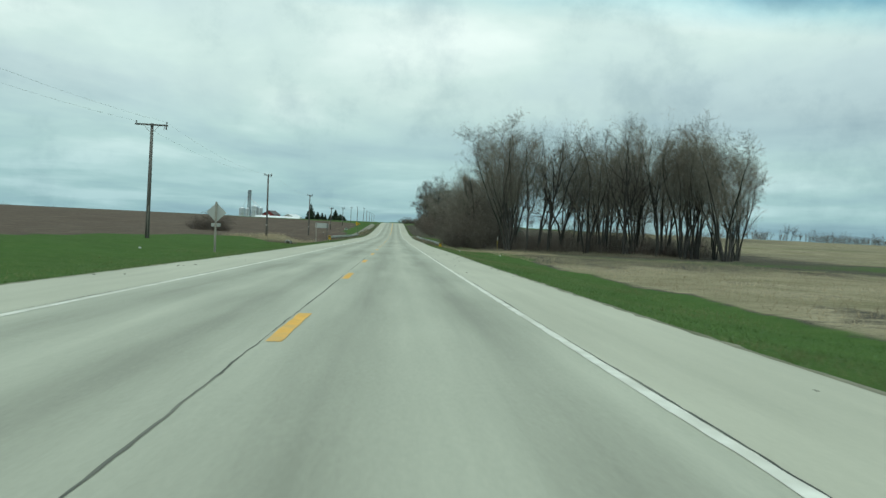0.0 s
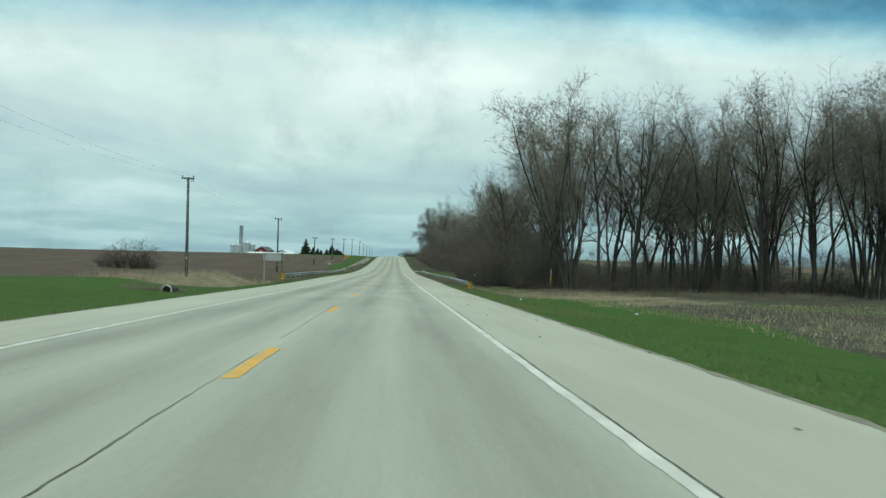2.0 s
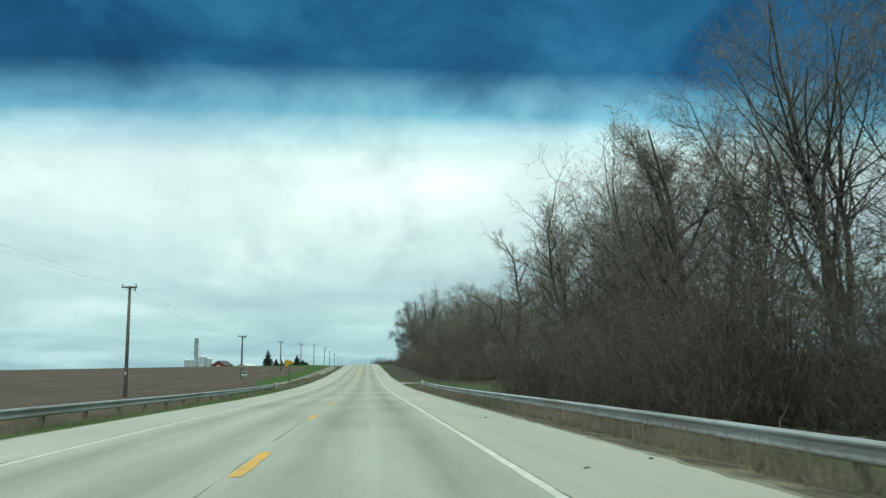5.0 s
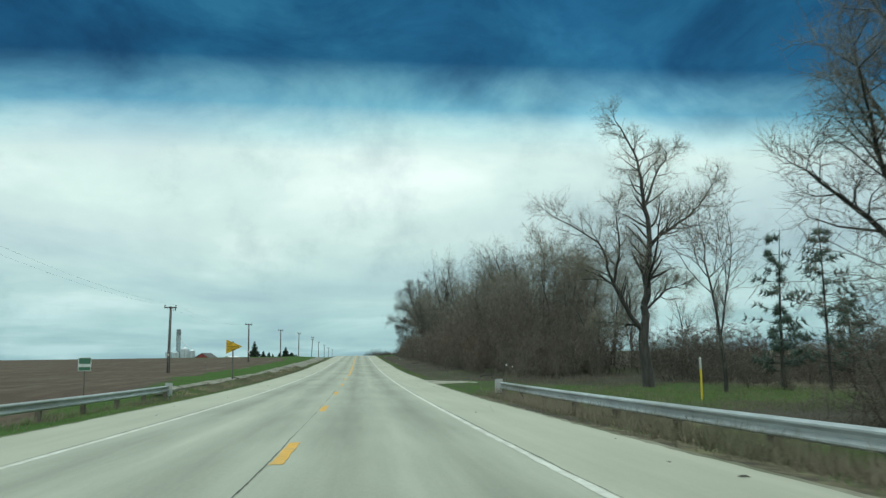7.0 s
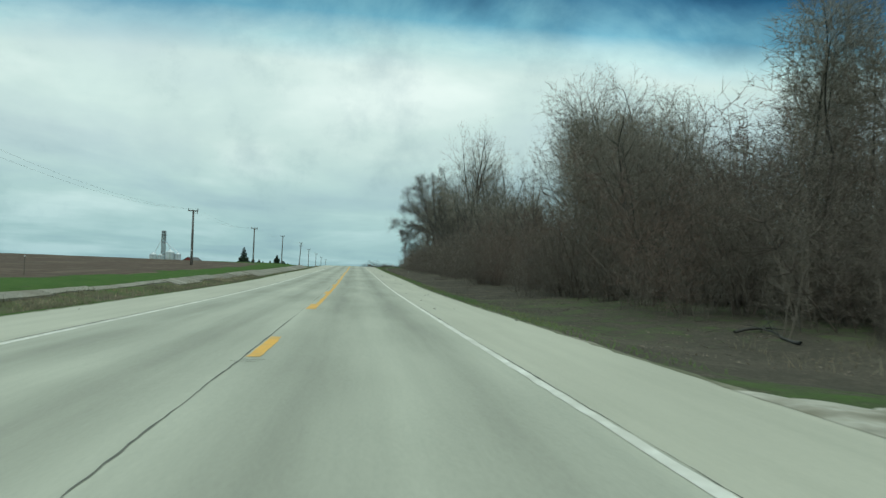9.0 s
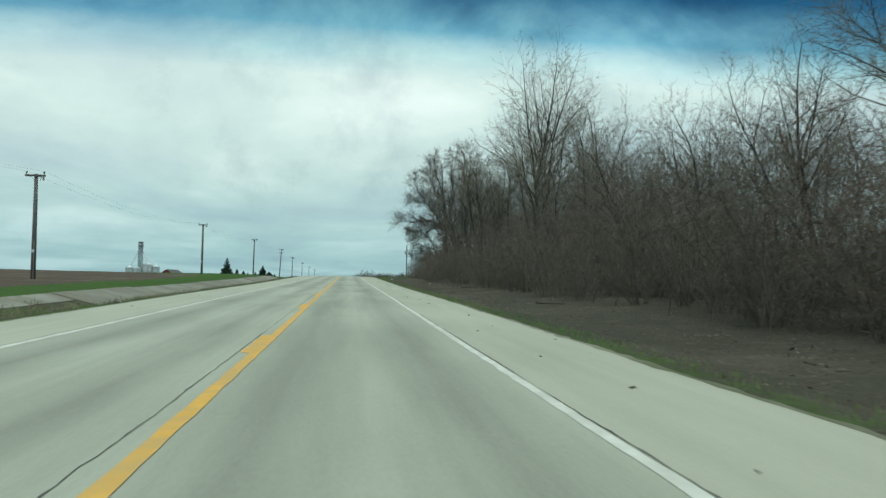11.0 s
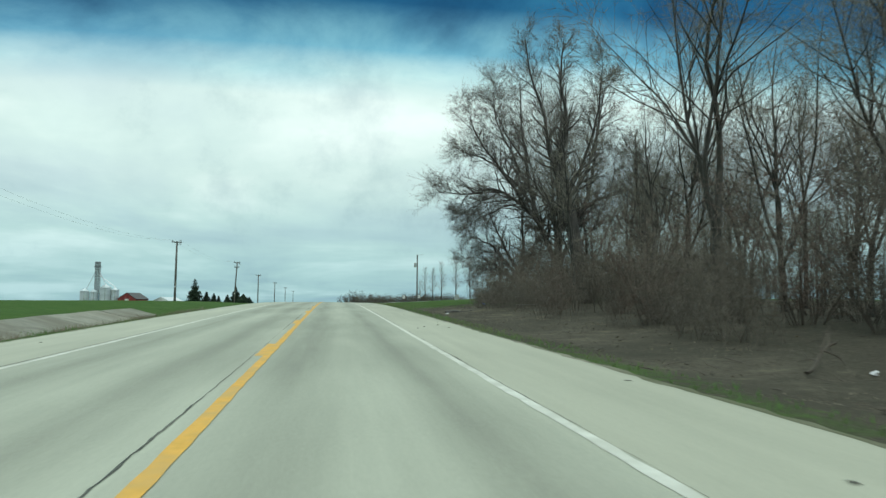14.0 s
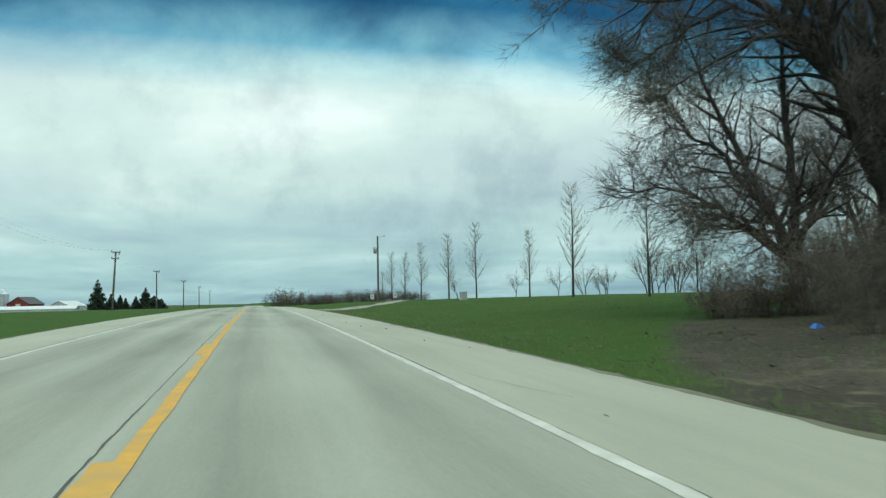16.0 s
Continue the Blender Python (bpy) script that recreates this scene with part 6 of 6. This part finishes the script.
blades("ditch_grass", 5000, clumped(-1, 6.2, 7.9, 212, 390, 60, 0.35), (0.06, 0.22), 0.016, GRASSBLADE, "grass growing over the paved ditch's lower edge", 17)
blades("dry_grass", 7000, clumped(1, 10.4, 22, 102, 127, 30, 0.5), (0.06, 0.3), 0.02, DRYBLADE, "matted tan grass in front of the wood", 18)
blades("dead_weeds", 5000, clumped(1, 15, 44, 112, 131, 25, 0.8), (0.25, 0.8), 0.014, WEED, "tall brown dead weeds before the wood", 22)
blades("dead_weeds", 900, clumped(-1, 10.6, 13.4, 95.4, 97.5, 60, 0.5), (0.15, 0.5), 0.014, WEED, "dead weeds round the culvert", 23)
blades("leaf_litter", 16000, clumped(1, 6.9, 15, 232, 408, 30, 0.6), (0.015, 0.06), 0.05, LEAF, "curled brown dead leaves on the ground", 19, 1.4)
blades("dry_grass", 2000, clumped(1, 7.0, 12, 126, 204), (0.1, 0.34), 0.015, DRYBLADE, "dry grass under the guardrail", 8)
blades("dead_weeds", 14000, clumped(1, 6.7, 8.2, 117, 205, 12, 0.3), (0.2, 0.62), 0.014, WEED, "brown dead weeds along the guardrail", 20)
blades("dry_grass", 1200, clumped(1, 7.0, 13, 232, 404, 20, 0.3), (0.03, 0.12), 0.014, WEED, "dead grass at the wood's edge", 9)
blades("dry_grass", 4000, clumped(1, 10, 30, 200, 236), (0.15, 0.4), 0.015, WEED, "dry grass between the woods", 10)
blades("rail_grass", 1200, clumped(1, 6.2, 7.6, 112, 206, 8, 0.3), (0.08, 0.2), 0.014, GRASSBLADE, "uncut grass along the guardrail posts", 14)
blades("rail_grass", 2500, clumped(-1, 7.9, 9.2, 122, 212, 8, 0.3), (0.12, 0.36), 0.014, GRASSBLADE, "uncut grass along the guardrail posts", 15)
blades("dead_weeds", 4000, clumped(-1, 7.2, 9.6, 122, 212, 10, 0.3), (0.15, 0.45), 0.014, WEED, "brown dead weeds along the guardrail", 21)
blades("verge_grass", 7000, clumped(1, 9, 28, 200, 216, 20, 0.8), (0.08, 0.3), 0.018, GRASSBLADE, "rough green grass between the woods", 11)
blades("lawn_grass", 12000, verge(1, 6.0, 24, 398, 470), (0.05, 0.13), 0.02, GRASSBLADE, "green lawn grass by the road", 12)

sticks = Plant(91)
for _ in range(650):
    x, y = 6.6 + 7.5 * sticks.r.random(), sticks.r.uniform(233, 408)
    a, L = sticks.r.uniform(0, 6.28), sticks.r.uniform(0.1, 0.5)
    z = gz(x, y) + 0.02
    sticks.pieces[1].append((x, y, z, x + L * math.cos(a), y + L * math.sin(a), z + sticks.r.uniform(0.0, 0.12), sticks.r.uniform(0.006, 0.014), 0))
v, q = sticks.arrays([1])
tagged(new("fallen_twigs", raw_mesh("fallen_twigs", v, q, UNDER)), "dead twigs strewn over the leaf litter", "twigs", kind="stuff")

# crumbs and leaves on the shoulders, scraps in the grass
deb = Build()
r = random.Random(5)
for _ in range(170):
    s = 1 if r.random() < 0.75 else -1
    x, y = s * (3.9 + 1.85 * r.random() ** 0.7), r.uniform(3, 440)
    w = r.uniform(0.012, 0.045)
    a = r.uniform(0, 180)
    deb.box((x, y, float(rise(y)) + crown(x) + 0.006), (w * r.uniform(1, 3), w, r.uniform(0.008, 0.02)), (0, r.uniform(-8, 8), a), 0.6)
tagged(part("debris", deb, BARK), "small dark crumbs of bark and leaves on the shoulder", "debris", kind="stuff")
for x, y in ((9.2, 96), (12.5, 84), (9.8, 131), (10.2, 352), (8.1, 386.9), (-13.5, 48), (13, 206)):
    sc = Build().box((0, 0, 0.03), (0.15, 0.09, 0.05), (12, 8, 35), 0.7).box((0.05, 0.03, 0.05), (0.07, 0.08, 0.04), (-10, 25, 80), 0.5)
    ob = part("paper_scrap", sc, LITTER)
    ob.location = (x, y, gz(x, y) + 0.02)
    tagged(ob, "crumpled white litter lying in the grass", "litter", "scraps of litter")
ob = part("plastic_bag", Build().box((0, 0, 0.06), (0.26, 0.17, 0.12), (8, 5, 20), 0.5).box((0.1, 0.04, 0.05), (0.13, 0.14, 0.1), (-12, 20, 70), 0.4), BLUEBAG)
ob.location = (13.7, 405.1, gz(13.7, 405.1))
tagged(ob, "crumpled blue plastic bag on the ground by the brush", "litter")

for i, (x, y, a, L, thick, wood) in enumerate([(11.5, 238, 30, 3.0, 0.05, BARK), (12.2, 236, 75, 2.4, 0.05, BARK), (9.5, 300, 15, 2.4, 0.04, UNDER), (10.5, 330, -20, 2.6, 0.04, UNDER), (9.0, 352, 40, 2.0, 0.035, UNDER),
                                               (8.4, 390.1, -20, 1.7, 0.1, POLEWOOD), (11.0, 393, 35, 1.8, 0.03, UNDER), (13.9, 393.7, 12, 2.8, 0.035, POSTWOOD), (12, 140, 80, 6.0, 0.06, BARK), (17, 141, 95, 5.0, 0.06, BARK)]):
    pl = Plant(300 + i)
    limb = pl.limb((0, 0, 0.08), (math.cos(radians(a)), math.sin(radians(a)), 0.05), L, thick, 7, 0.1, 0.0, 0.4, 5)
    for j in limb[2:]:
        br = pl.limb(j[0], pl.side(j[1], 45), L * 0.2, 0.02, 2, 0.15, 0.0, 0.4, 5)
        pl.spray(br[-1], 0.4, 0.01, 2, 35, 0.0)
    v, q = pl.arrays([5, 1])
    ob = new("fallen_branch", raw_mesh("fallen_branch", v, q, wood))
    ob.location = (x, y, gz(x, y))
    tagged(ob, "dead fallen branch lying on the leaf litter", "branch", "fallen branches")

# patches across the centre joint
for y in (78.6, 227.3, 296, 331, 378.5):
    b = Build()
    for k in range(2):
        pts = [(-0.10 + 0.05 * j + 0.1 * k, y + 0.22 * k + 0.03 * math.sin(j * 2 + y), float(rise(y)) + crown(0) + 0.005) for j in range(7)]
        b.strip([(p[0], p[1] - 0.014, p[2]) for p in pts], [(p[0], p[1] + 0.014, p[2]) for p in pts])
    tagged(part("joint_patch", b, CRACK), "dark sealed crack across the centre joint", "road joint", kind="structure")

# wandering cracks in the shoulder and lanes
for i, (x0, y0, y1, drift) in enumerate([(3.85, 33, 37, 0.2), (4.3, 84, 88, -0.4), (4.6, 190, 194, 0.5), (2.2, 240, 245, 0.6), (4.0, 303, 307, 0.4), (-1.6, 330, 335, 0.5), (4.4, 397, 400, -0.5), (-4.6, 60, 65, 0.5), (1.2, 146, 150, 0.5)]):
    r = random.Random(i)
    a, b, x = [], [], x0
    for y in np.arange(y0, y1, 0.25):
        x += r.uniform(-0.03, 0.03) + drift * 0.25 / (y1 - y0)
        w = r.uniform(0.0015, 0.006)
        z = float(rise(y)) + crown(x) + 0.004
        a.append((x - w, y, z))
        b.append((x + w, y, z))
    tagged(part("crack", Build().strip(a, b), CRACK), "thin wandering crack in the concrete", "road crack", kind="structure")
